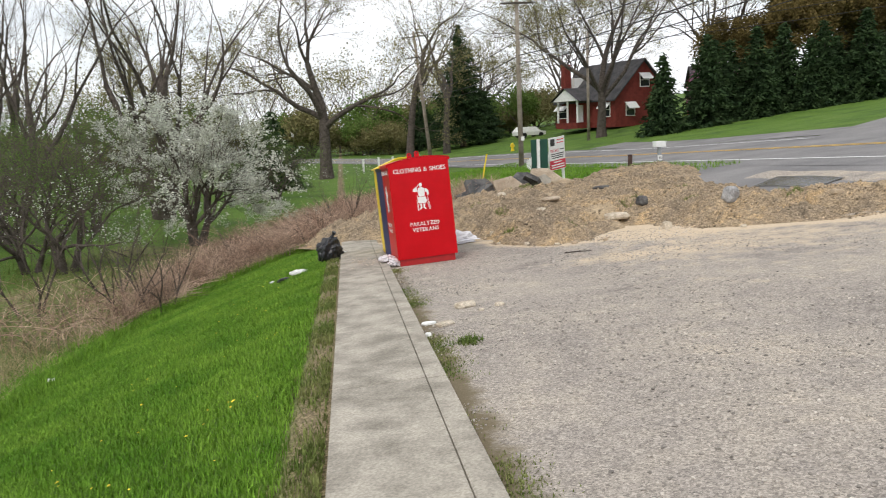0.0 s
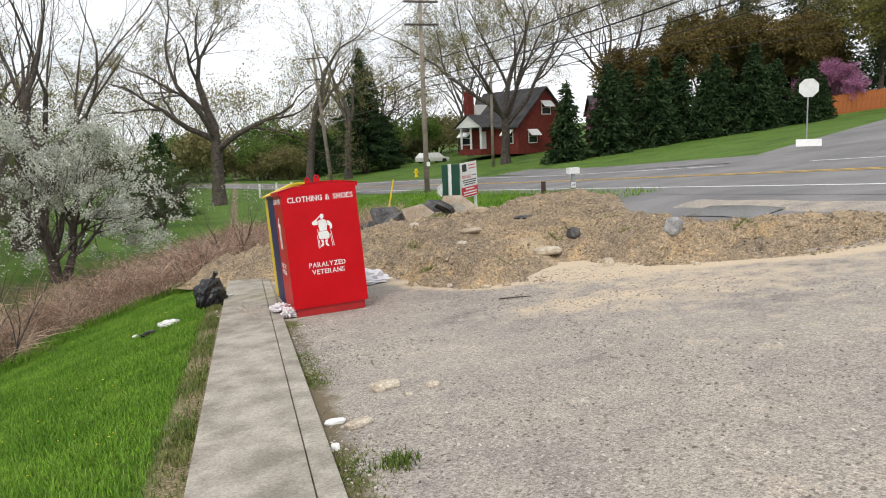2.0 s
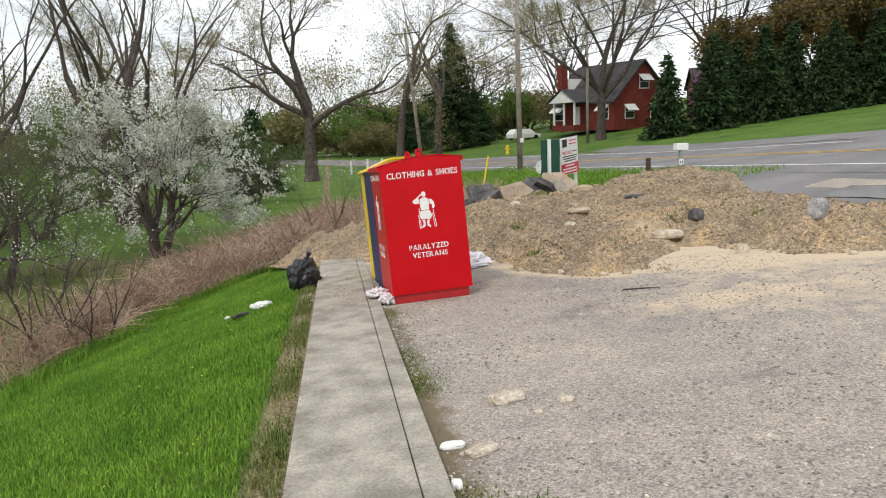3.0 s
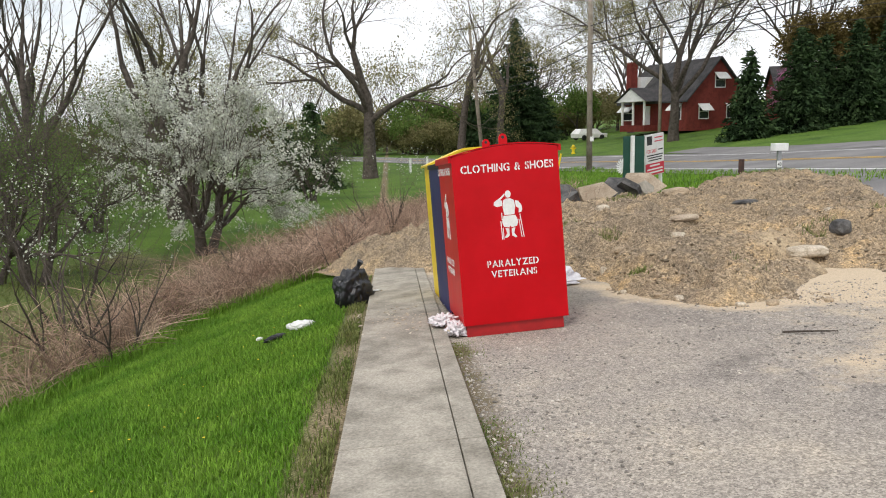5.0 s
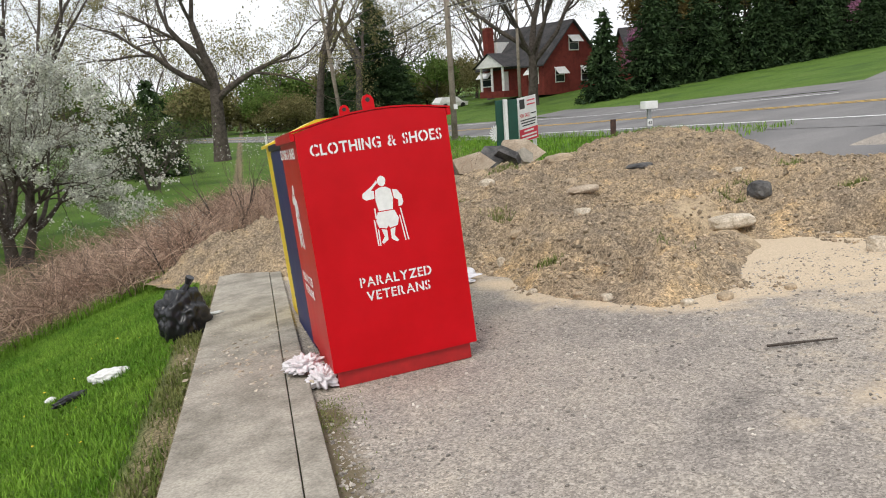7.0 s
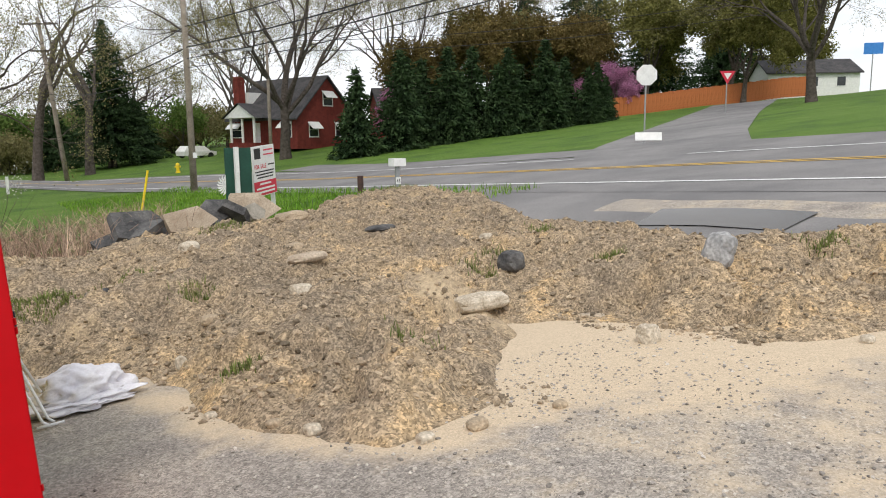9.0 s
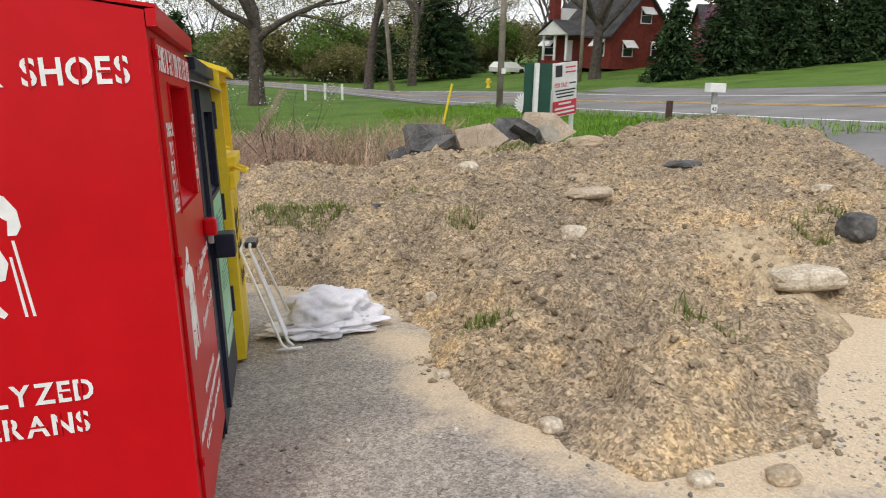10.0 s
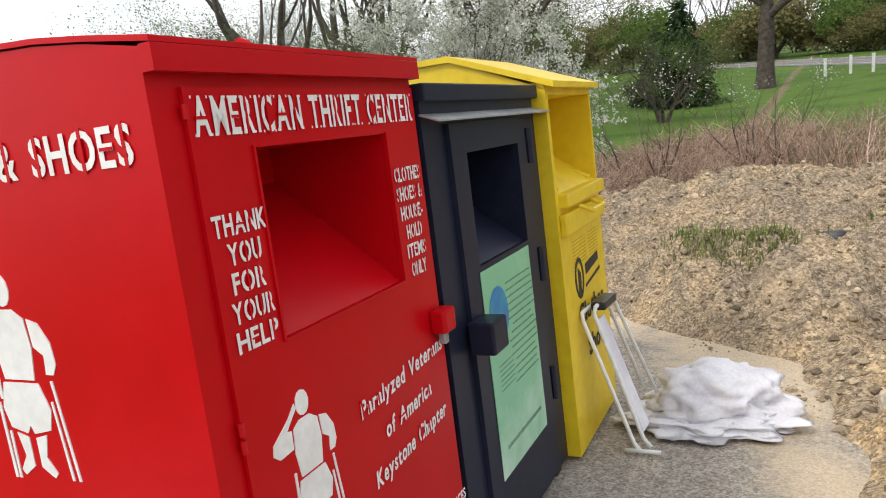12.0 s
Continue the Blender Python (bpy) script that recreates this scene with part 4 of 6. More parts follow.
def tree(m, seed, trunk_h, trunk_r, length, depth, kids, spread, up, leaf, per, size, scatter, label, category="tree", shrink=0.72, stems=1, lean=0.0, wob=0.18, cut=0.012, group="", first=0, clump=0.0):
    rng = random.Random(seed)
    limbs, twigs, tips = MB(), MB(), []
    for s in range(stems):
        a = 2 * math.pi * s / max(stems, 1) + rng.random()
        base = Vector((0.25 * math.cos(a), 0.25 * math.sin(a), 0)) * (stems > 1)
        d = Vector((math.cos(a) * (0.35 if stems > 1 else lean), math.sin(a) * (0.35 if stems > 1 else 0), 1)).normalized()
        pts, rad, p = [base + Vector((0, 0, -0.4)), base], [trunk_r * 1.5, trunk_r * 1.25], base.copy()
        for i in range(4):
            d = (d + Vector((rng.uniform(-0.06, 0.06), rng.uniform(-0.06, 0.06), 0))).normalized()
            p = p + d * trunk_h / 4
            pts.append(p.copy())
            rad.append(trunk_r * (1.0 - 0.08 * i))
        limbs.tube(pts, rad, 9, cap=False)
        k0 = first or (kids + 1)
        for k in range(k0):
            ax = Vector((math.cos(2 * math.pi * k / k0 + seed), math.sin(2 * math.pi * k / k0 + seed), 0))
            nd = d.copy()
            nd.rotate(Matrix.Rotation(spread * (0.35 if k == 0 else rng.uniform(0.8, 1.3)), 3, ax))
            at = pts[-1] if k < 2 else pts[-2].lerp(pts[-1], rng.random())
            grow(rng, at, nd, length * rng.uniform(0.85, 1.15), trunk_r * (0.7 if k == 0 else 0.5), depth, limbs, twigs, tips, spread, up, kids, shrink, 4, wob, cut)
    t = thing("tree", m, label, category, group)
    part("trunk", limbs, BARK, t, smooth=True)
    part("twig_spray", twigs, TWIG, t)["kind"] = "stuff"
    if clump:
        tips = [p for p in tips if noise.noise(p * 1.1) + 0.5 * noise.noise(p * 3.1) + rng.uniform(-0.25, 0.25) > clump]
    if per:
        part("crown", leaf_mesh(rng, tips, per, size, scatter, leaf), leaf, t)
    return t


def conifer(m, seed, h, r, label, base=0.1, dens=1.0, group=""):
    rng = random.Random(seed)
    t = thing("conifer", m, label, "conifer", group)
    tr = MB()
    tr.tube([(0, 0, -0.4), (0, 0, h * 0.5), (0, 0, h * 0.98)], [r * 0.09, r * 0.055, 0.015], 7, cap=False)
    part("trunk", tr, BARK, t)
    rs = np.random.RandomState(seed)
    cs, dirs = [], []
    tiers = int(h / 0.42)
    for i in range(tiers):
        f = i / tiers
        z = h * (base + (1 - base) * f)
        rad = r * (1 - f) ** 0.8 * rng.uniform(0.78, 1.12) + 0.08
        nb = max(5, int((14 * (1 - f) + 5) * dens))
        for k in range(nb):
            a = rng.uniform(0, 2 * math.pi)
            ln = rad * rng.uniform(0.7, 1.12)
            steps = max(3, int(ln / 0.22))
            for s in range(steps):
                q = (s + rng.random()) / steps
                cs.append((math.cos(a) * ln * q, math.sin(a) * ln * q, z - 0.35 * ln * q + 0.12 * ln * q * q + rng.uniform(-0.1, 0.1)))
                dirs.append((math.cos(a), math.sin(a), -0.35))
    c = np.repeat(np.array(cs), 3, 0) + rs.normal(0, 0.11, (len(cs) * 3, 3))
    a = np.repeat(np.array(dirs), 3, 0) + rs.normal(0, 0.6, c.shape)
    a /= np.linalg.norm(a, axis=1)[:, None]
    b = np.cross(a, rs.normal(0, 1, c.shape))
    b /= np.linalg.norm(b, axis=1)[:, None] + 1e-9
    s = rs.uniform(0.14, 0.30, (len(c), 1))
    v = np.stack([c - a * s, c + b * s * 0.33, c + a * s, c - b * s * 0.33], 1).reshape(-1, 3)
    me = bpy.data.meshes.new("crown")
    me.from_pydata(v.tolist(), [], np.arange(len(v)).reshape(-1, 4).tolist())
    me.materials.append(NEEDLE)
    part("crown", me, NEEDLE, t)
    return t


def at(x, y, rz=0.0, s=1.0, dz=0.0):
    return Matrix.Translation((x, y, h1(x, y) + dz)) @ Matrix.Rotation(radians(rz), 4, "Z") @ Matrix.Scale(s, 4)


# white flowering tree in the hollow
tree(at(-6.8, 31.4), 11, 1.0, 0.17, 1.75, 5, 3, 0.66, 0.0, BLOSSOM, 9, 0.044, 0.055, "wild plum tree covered in white blossom", stems=3, shrink=0.77, cut=0.008, clump=0.16)
tree(at(-10.4, 27), 12, 0.9, 0.13, 1.7, 5, 3, 0.62, 0.02, RUSTLEAF, 0, 0.045, 0.10, "dark gnarled leafless thorn tree", stems=3, shrink=0.78, wob=0.35, cut=0.008)
thorn = tree(at(-11.8, 27.5), 13, 0.8, 0.11, 1.6, 5, 3, 0.65, 0.0, GREENLEAF, 1, 0.03, 0.15, "tangled dark thorn tree in the hollow", stems=3, shrink=0.77, wob=0.35, cut=0.008, group="thorn thicket")
for x, y, s, rz in ((-16, 33, 1.1, 80), (-21, 42, 1.5, 10), (-13, 38, 1.1, 200), (-26, 36, 1.5, 300), (-15, 52, 1.4, 50), (-5, 49, 0.9, 20), (-29, 54, 1.8, 70)):
    copy_thing(thorn, at(x, y, rz, s))
# tall bare trees
oak = tree(at(-2.0, 66, 40), 21, 5.2, 0.55, 5.4, 6, 3, 0.64, 0.02, LEAFY, 2, 0.06, 0.10, "large old oak with budding spreading limbs", shrink=0.74, wob=0.25, cut=0.02)
maple = tree(at(26.2, 73.5, 10), 22, 4.6, 0.47, 6.9, 6, 3, 0.55, 0.03, LEAFY, 2, 0.07, 0.12, "broad maple just coming into leaf before the house", shrink=0.75, wob=0.2, cut=0.02, first=6)
bare = tree(at(-10.5, 42, 0), 23, 3.0, 0.34, 5.2, 7, 2, 0.42, 0.06, LEAFY, 0, 0.1, 0.3, "tall bare many-stemmed tree", stems=3, shrink=0.78, cut=0.02)
pollard = tree(at(7.6, 88, 0), 24, 7.0, 0.45, 6.0, 5, 2, 0.50, 0.05, LEAFY, 3, 0.07, 0.15, "lopped street tree with long bare limbs", shrink=0.72, wob=0.3, cut=0.02, first=4)
copy_thing(pollard, at(12.6, 92, 100, 0.95))["label"] = "tall lopped tree beside the spruce"
copy_thing(maple, at(31, 100, 130, 0.9))["label"] = "budding maple behind the brick house"
copy_thing(oak, at(22, 120, 200, 0.9))["label"] = "distant oak with budding crown"
copy_thing(maple, at(48, 92, 70, 1.05))["label"] = "budding maple behind the evergreen row"
copy_thing(maple, at(60, 82, 200, 1.0))["label"] = "budding maple behind the evergreen row"
copy_thing(bare, at(-16, 36, 90, 0.85))["label"] = "bare tree in the hollow"
copy_thing(bare, at(-22, 50, 30, 1.0))["label"] = "bare tree in the hollow"
copy_thing(oak, at(-17, 62, 170, 0.8))["label"] = "budding oak in the hollow"
# far woodland seen between trunks
fw_rng = random.Random(8)
thin = tree(at(-12, 118, 0), 31, 4.0, 0.16, 3.4, 4, 2, 0.5, 0.06, LEAFY, 1, 0.16, 0.5, "slim woodland tree in thin spring leaf", shrink=0.74, cut=0.03, group="far woodland")
for i in range(80):
    x = -70 + 105 * (i + fw_rng.random()) / 80
    y = 122 + fw_rng.uniform(-12, 40) - 0.35 * min(x, 0) * 0
    copy_thing(thin, at(x, y, fw_rng.uniform(0, 360), fw_rng.uniform(0.75, 1.3)))
bush = tree(at(6.5, 106, 0), 33, 0.4, 0.12, 1.5, 4, 3, 0.7, 0.02, LEAFY, 3, 0.12, 0.4, "brownish-green thicket in thin spring leaf", "shrub", stems=3, group="far thicket")
for i in range(30):
    x = -60 + 105 * (i + fw_rng.random()) / 30
    copy_thing(bush, at(x, 112 + fw_rng.uniform(-5, 22), fw_rng.uniform(0, 360), fw_rng.uniform(0.7, 1.8)))
leafy = tree(at(2.5, 108, 0), 37, 1.2, 0.14, 1.8, 4, 3, 0.6, 0.03, GREENLEAF, 3, 0.13, 0.4, "young green-leafed tree at the wood's edge", group="far thicket")
for x, y, s in ((19, 118, 1.4), (-8, 112, 1.2), (-20, 110, 1.5), (27, 112, 1.3), (5, 116, 1.6), (-33, 105, 1.5), (14, 120, 1.2)):
    copy_thing(leafy, at(x, y, x * 31, s))

# conifers
conifer(at(16.2, 101), 41, 16.5, 5.6, "tall dark Norway spruce", dens=2.0)
conifer(at(-5.6, 57), 49, 6.0, 2.4, "dark cedar at the edge of the hollow", base=0.02, dens=2.0)
conifer(at(-7.4, 59), 50, 4.6, 2.2, "dark cedar at the edge of the hollow", base=0.02, dens=2.0)
conifer(at(20.5, 108), 42, 7.5, 4.2, "low dark spruce behind the lawn", dens=1.2)
conifer(at(11.5, 112), 48, 8.0, 4.6, "low dark spruce behind the lawn", dens=1.2)
hedge_a = conifer(at(27.9, 62.5), 43, 7.0, 2.3, "pointed arborvitae at the end of the evergreen row", base=0.0, dens=2.2, group="evergreen row")
hedge_b = conifer(at(32.2, 63), 44, 8.2, 2.9, "dark evergreen in a screening row", base=0.0, dens=2.2, group="evergreen row")
for i in range(15):
    f = i / 14
    x, y = 32.2 + 22.5 * f, 64 - 3.5 * f
    sc = (1.0, 0.94, 1.08, 1.0, 0.86, 1.0, 0.92, 0.95, 0.9, 1.0, 0.84, 0.8, 0.76, 0.7, 0.62)[i]
    if i:
        copy_thing(hedge_b if i % 2 else hedge_a, at(x, y + (i % 3) * 0.7, 57 * i, sc))
dark = conifer(at(63, 84), 45, 20, 6.0, "tall dark pine on the hill", base=0.12, dens=1.0, group="hill pines")
for x, y, s in ((70, 82, 1.05), (78, 86, 1.0), (57, 92, 0.75), (88, 84, 1.1), (98, 80, 1.0)):
    copy_thing(dark, at(x, y, x * 7, s))
rust = tree(at(54, 80), 34, 3.0, 0.3, 3.6, 5, 3, 0.55, 0.03, RUSTLEAF, 5, 0.17, 0.35, "russet-leaved tree on the hill", shrink=0.75, cut=0.03, group="hill woodland")
for x, y, s in ((48, 84, 0.8), (60, 76, 0.9), (66, 78, 0.8)):
    copy_thing(rust, at(x, y, x * 11, s))
olive = tree(at(72, 72), 35, 3.2, 0.35, 3.8, 5, 3, 0.6, 0.02, OLIVE, 6, 0.17, 0.38, "olive-green leafing tree above the fence", shrink=0.75, cut=0.03, group="hill woodland")
for x, y, s in ((80, 66, 1.05), (106, 78, 1.1), (114, 80, 1.1), (74, 60, 0.8)):
    copy_thing(olive, at(x, y, x * 13, s))
bud = tree(at(36.5, 70), 36, 0.8, 0.14, 1.6, 5, 3, 0.6, 0.02, PINK, 4, 0.07, 0.14, "pink flowering redbud in full bloom", "flowering tree", stems=2, shrink=0.74)
copy_thing(bud, at(61, 67.5, 40, 0.95))
copy_thing(maple, at(57, 42.5, 250, 0.8))["label"] = "large lawn tree coming into leaf"

# ---- brambles and saplings in the hollow ----
def cane_field(name, seed, n, place, hmin, hmax, material, label, category, arch=0.5, rad=0.006, twig=0.6):
    rng = random.Random(seed)
    mb = MB()
    made = 0
    while made < n:
        q = place(rng)
        if q is None:
            continue
        x, y = q
        z = h1(x, y)
        a = rng.uniform(0, 2 * math.pi)
        L = rng.uniform(hmin, hmax)
        bend = arch * rng.uniform(0.2, 1.2)
        pts = []
        for i in range(5):
            t = i / 4
            pts.append((x + math.cos(a) * bend * L * t * t + rng.uniform(-0.03, 0.03), y + math.sin(a) * bend * L * t * t + rng.uniform(-0.03, 0.03), z - 0.03 + L * t * (1 - 0.35 * bend * t)))
        r = rad * rng.uniform(0.7, 1.4)
        mb.tube(pts, [r, r * 0.9, r * 0.75, r * 0.6, r * 0.3], 3, cap=False)
        for k in (1, 2, 3):
            if rng.random() < twig:
                p = Vector(pts[k])
                d = Vector((rng.uniform(-1, 1), rng.uniform(-1, 1), rng.uniform(-0.1, 1.0))).normalized() * L * rng.uniform(0.2, 0.45)
                mb.tube([p, p + d * 0.5 + Vector((0, 0, 0.02)), p + d], [r * 0.5, r * 0.45, r * 0.25], 3, cap=False)
        made += 1
    return solo(name, mb, material, IDENT, label, category, kind="stuff")


def brush_place(rng):
    y, x = rng.uniform(16, 33), rng.uniform(-11, 2.0)
    edge = float(lawn_edge(y)) if y < 22.2 else -1.9 + 0.42 * (y - 22.2)
    if x > edge + 0.2 * math.sin(3 * y) or rng.random() > 1.1 - 0.16 * abs(edge - x):
        return None
    if x < -6.2 and rng.random() < 0.8:
        return None
    return x, y


def brush_back(rng):
    x, y = rng.uniform(-3, 5.2), rng.uniform(25.2, 30)
    return (x, y) if y > 25.0 - 0.2 * x + 0.4 * math.sin(2 * x) else None


cane_field("bramble", 61, 4200, brush_place, 0.5, 1.45, CANE, "dense leafless reddish-brown bramble canes", "brambles", arch=1.1, rad=0.0085, twig=0.8)
cane_field("bramble", 62, 2200, brush_back, 0.6, 1.3, CANE, "dry brown canes behind the dirt heap", "brambles")
cane_field("dry_grass", 63, 2600, lambda r: ((lambda y: (float(lawn_edge(y)) - abs(r.gauss(0, 1.6)), y))(r.uniform(9, 22.6))), 0.2, 0.6, DRY, "pale dead grass along the brush edge", "dry grass", 0.8, 0.004, 0.2)
cane_field("green_undergrowth", 64, 3200, lambda r: (r.gauss(-5.5, 0.45), r.gauss(23.0, 0.5)) if r.random() < 0.22 else (r.uniform(-14, -6.5), r.uniform(10, 30)), 0.15, 0.4, TUFT, "green undergrowth among the canes", "undergrowth", 0.9, 0.008, 0.9)
sap = tree(at(-5.35, 19.1), 71, 0.5, 0.03, 1.0, 4, 2, 0.42, 0.06, BLOSSOM, 1, 0.022, 0.03, "thin sapling in first white bud at the lawn's edge", "sapling", stems=3, shrink=0.78, cut=0.004, group="saplings", clump=0.3)
for x, y, s, rz in ((-6.3, 19.3, 1.1, 90), (-7.6, 22.5, 1.25, 200), (-1.6, 22.6, 0.5, 10), (-0.6, 26.6, 0.9, 20), (1.2, 27.2, 0.8, 80), (-4.0, 24.5, 0.7, 222), (-9.0, 20.5, 1.2, 33)):
    copy_thing(sap, at(x, y, rz, s))

# ---- lawn, weeds ----
def blades(name, seed, spots, hmin, hmax, material, label, category, w=0.006, zf=None):
    rs = np.random.RandomState(seed)
    xy = np.array(spots)
    n = len(xy)
    z = height(xy[:, 0], xy[:, 1]) - 0.02 if zf is None else zf(xy)
    a = rs.uniform(0, 2 * math.pi, n)
    L = rs.uniform(hmin, hmax, n)
    ln = rs.uniform(0.1, 0.8, n) * L
    dx, dy = np.cos(a), np.sin(a)
    px, py = -dy * w, dx * w
    base = np.stack([xy[:, 0], xy[:, 1], z], -1)
    mid = base + np.stack([dx * ln * 0.35, dy * ln * 0.35, L * 0.6], -1)
    tip = base + np.stack([dx * ln, dy * ln, L * 0.95], -1)
    sd = np.stack([px, py, 0 * px], -1)
    v = np.stack([base - sd, base + sd, mid + sd * 0.8, mid - sd * 0.8, tip], 1).reshape(-1, 3)
    k = np.arange(n)[:, None] * 5
    f = [tuple(r) for r in (k + np.array([0, 1, 2, 3])).tolist()] + [tuple(r) for r in (k + np.array([3, 2, 4])).tolist()]
    me = bpy.data.meshes.new(name)
    me.from_pydata(v.tolist(), [], f)
    me.materials.append(material)
    ob = new(name, me)
    return tagged(ob, label, category, kind="stuff")


rs0 = np.random.RandomState(3)
N = 260000
gy = 1.5 + 21.3 * rs0.rand(N) ** 0.9
gx = -1.0 - np.abs(rs0.normal(0, 0.06, N)) + (lawn_edge(gy) + 1.05) * rs0.rand(N) ** 1.05
blades("lawn_grass", 4, np.stack([gx, gy], -1), 0.04, 0.10, BLADE, "lush mown green lawn grass", "grass", 0.0048)
N = 22000
gy = 6 + 16.6 * rs0.rand(N)
gx = lawn_edge(gy) + rs0.normal(0, 0.32, N)
blades("long_grass", 5, np.stack([gx, gy], -1), 0.12, 0.34, BLADE, "longer uncut grass along the brush", "grass", 0.006)
N = 15000
gy = 0 + 20 * rs0.rand(N)
gx = -0.74 - np.abs(rs0.normal(0, 0.17, N))
ok = (np.sin(gy * 3.1) + rs0.normal(0, 0.6, N)) > -0.2
blades("edge_weeds", 6, np.stack([gx, gy], -1)[ok], 0.03, 0.08, TUFT, "sparse weeds on the bare strip beside the walk", "weeds", 0.005)
N = 26000
gy = 1 + 12.6 * rs0.rand(N)
gx = 0.22 + np.abs(rs0.normal(0, 0.13, N))
ok = (np.sin(gy * 1.9 + 1) + 0.6 * np.sin(gy * 5.3) + rs0.normal(0, 0.5, N)) > 0.3
blades("kerb_weeds", 7, np.stack([gx, gy], -1)[ok], 0.012, 0.045, TUFT, "weeds growing along the kerb", "weeds", 0.005)
for i, (x, y, n, sp) in enumerate([(0.63, 7.21, 260, 0.07), (0.55, 13.2, 0, 0.1)]):
    if n:
        blades("weed_tuft", 20 + i, rs0.normal(0, sp, (n, 2)) + (x, y), 0.04, 0.10, TUFT, "small weed tuft on the asphalt", "weed", 0.005)
spots = []
for x, y, n, sp in [(2.1, 19.3, 420, 0.20), (1.6, 19.3, 420, 0.18), (2.9, 19.6, 200, 0.18), (3.05, 15.95, 120, 0.08), (6.2, 17.0, 160, 0.1), (6.6, 17.3, 160, 0.1), (4.6, 22.0, 240, 0.13), (8.2, 18.3, 240, 0.13), (3.5, 18.6, 200, 0.12), (4.4, 15.6, 160, 0.09), (9.0, 14.6, 220, 0.11), (7.4, 16.2, 160, 0.10), (5.3, 23.5, 300, 0.18), (11.4, 28.8, 500, 0.4), (12.4, 29.5, 900, 0.5)]:
    spots.append(rs0.normal(0, sp, (n, 2)) + (x, y))
spots = np.concatenate(spots)
lotv = np.array(LOT.to_3x3())
zz = heap_z(spots[:, 0], spots[:, 1])
pw = np.stack([spots[:, 0], spots[:, 1], zz], -1) @ lotv.T
blades("heap_weeds", 9, pw[:, :2], 0.04, 0.12, TUFT, "scattered green weeds rooted in the dirt heap", "weeds", 0.006, zf=lambda xy: pw[:, 2] - 0.01)
N = 16000
vy = 24 + 34 * rs0.rand(N)
vx = 6 + 7.3 * rs0.rand(N)
blades("verge_grass", 10, np.stack([vx, vy], -1), 0.10, 0.25, BLADE, "rough green grass on the road verge", "grass", 0.012)

# ---- stones ----
def rocks(name, seed, places, rmin, rmax, material, label, category, flat=0.65, zf=None, m=IDENT):
    """Small irregular stones joined in one mesh."""
    rng = random.Random(seed)
    mb = MB()
    g = 1.618
    base = [Vector(p) / 1.9 for p in ((-1, g, 0), (1, g, 0), (-1, -g, 0), (1, -g, 0), (0, -1, g), (0, 1, g), (0, -1, -g), (0, 1, -g), (g, 0, -1), (g, 0, 1), (-g, 0, -1), (-g, 0, 1))]
    fc = [(0, 11, 5), (0, 5, 1), (0, 1, 7), (0, 7, 10), (0, 10, 11), (1, 5, 9), (5, 11, 4), (11, 10, 2), (10, 7, 6), (7, 1, 8), (3, 9, 4), (3, 4, 2), (3, 2, 6), (3, 6, 8), (3, 8, 9), (4, 9, 5), (2, 4, 11), (6, 2, 10), (8, 6, 7), (9, 8, 1)]
    for x, y, z in places:
        r = rmin + (rmax - rmin) * rng.random() ** 3.5
        rot = Matrix.Rotation(rng.uniform(0, 6.28), 3, "Z") @ Matrix.Rotation(rng.uniform(-0.5, 0.5), 3, "X")
        sx, sy, sz = rng.uniform(0.7, 1.3), rng.uniform(0.6, 1.1), flat * rng.uniform(0.6, 1.1)
        mb.add([Vector((x, y, z + r * sz * 0.35)) + rot @ Vector((p.x * sx * r * rng.uniform(0.5, 1.4), p.y * sy * r * rng.uniform(0.5, 1.4), p.z * sz * r * rng.uniform(0.5, 1.4))) for p in base], fc)
    return solo(name, mb, material, m, label, category, kind="stuff")


rng = random.Random(17)
pl = []
while len(pl) < 30000:
    x, y = 0.25 + 7 * rng.random() ** 1.4, 3 + 12 * rng.random()
    if fbm(x, y, 0.5, 2.0, 2) + rng.uniform(-0.5, 0.5) > -0.05:
        pl.append((x, y, float(lot_z(np.array(x), np.array(y)))))
rocks("loose_gravel", 18, pl, 0.004, 0.018, PEBBLE, "loose gravel crumbs on the asphalt", "gravel", m=LOT)
xy = []
while len(xy) < 72000:
    x, y = rng.uniform(-1.8, 12.5), 11.5 + 18 * rng.random() ** 1.5
    xy.append((x, y))
xy = np.array(xy)
dd = inside_dist(xy[:, 0], xy[:, 1], HEAP)
xy = xy[dd + 0.25 * np.sin(xy[:, 0] * 3.0) * np.sin(xy[:, 1] * 4.1) > 0.05]
zz = np.maximum(heap_z(xy[:, 0], xy[:, 1]), lot_z(xy[:, 0], xy[:, 1]))
rocks("dirt_clods", 19, [(a, b, c) for (a, b), c in zip(xy.tolist(), zz.tolist())], 0.006, 0.034, CLOD, "clods and stones lying over the dirt heap", "clods", 0.85, m=LOT)


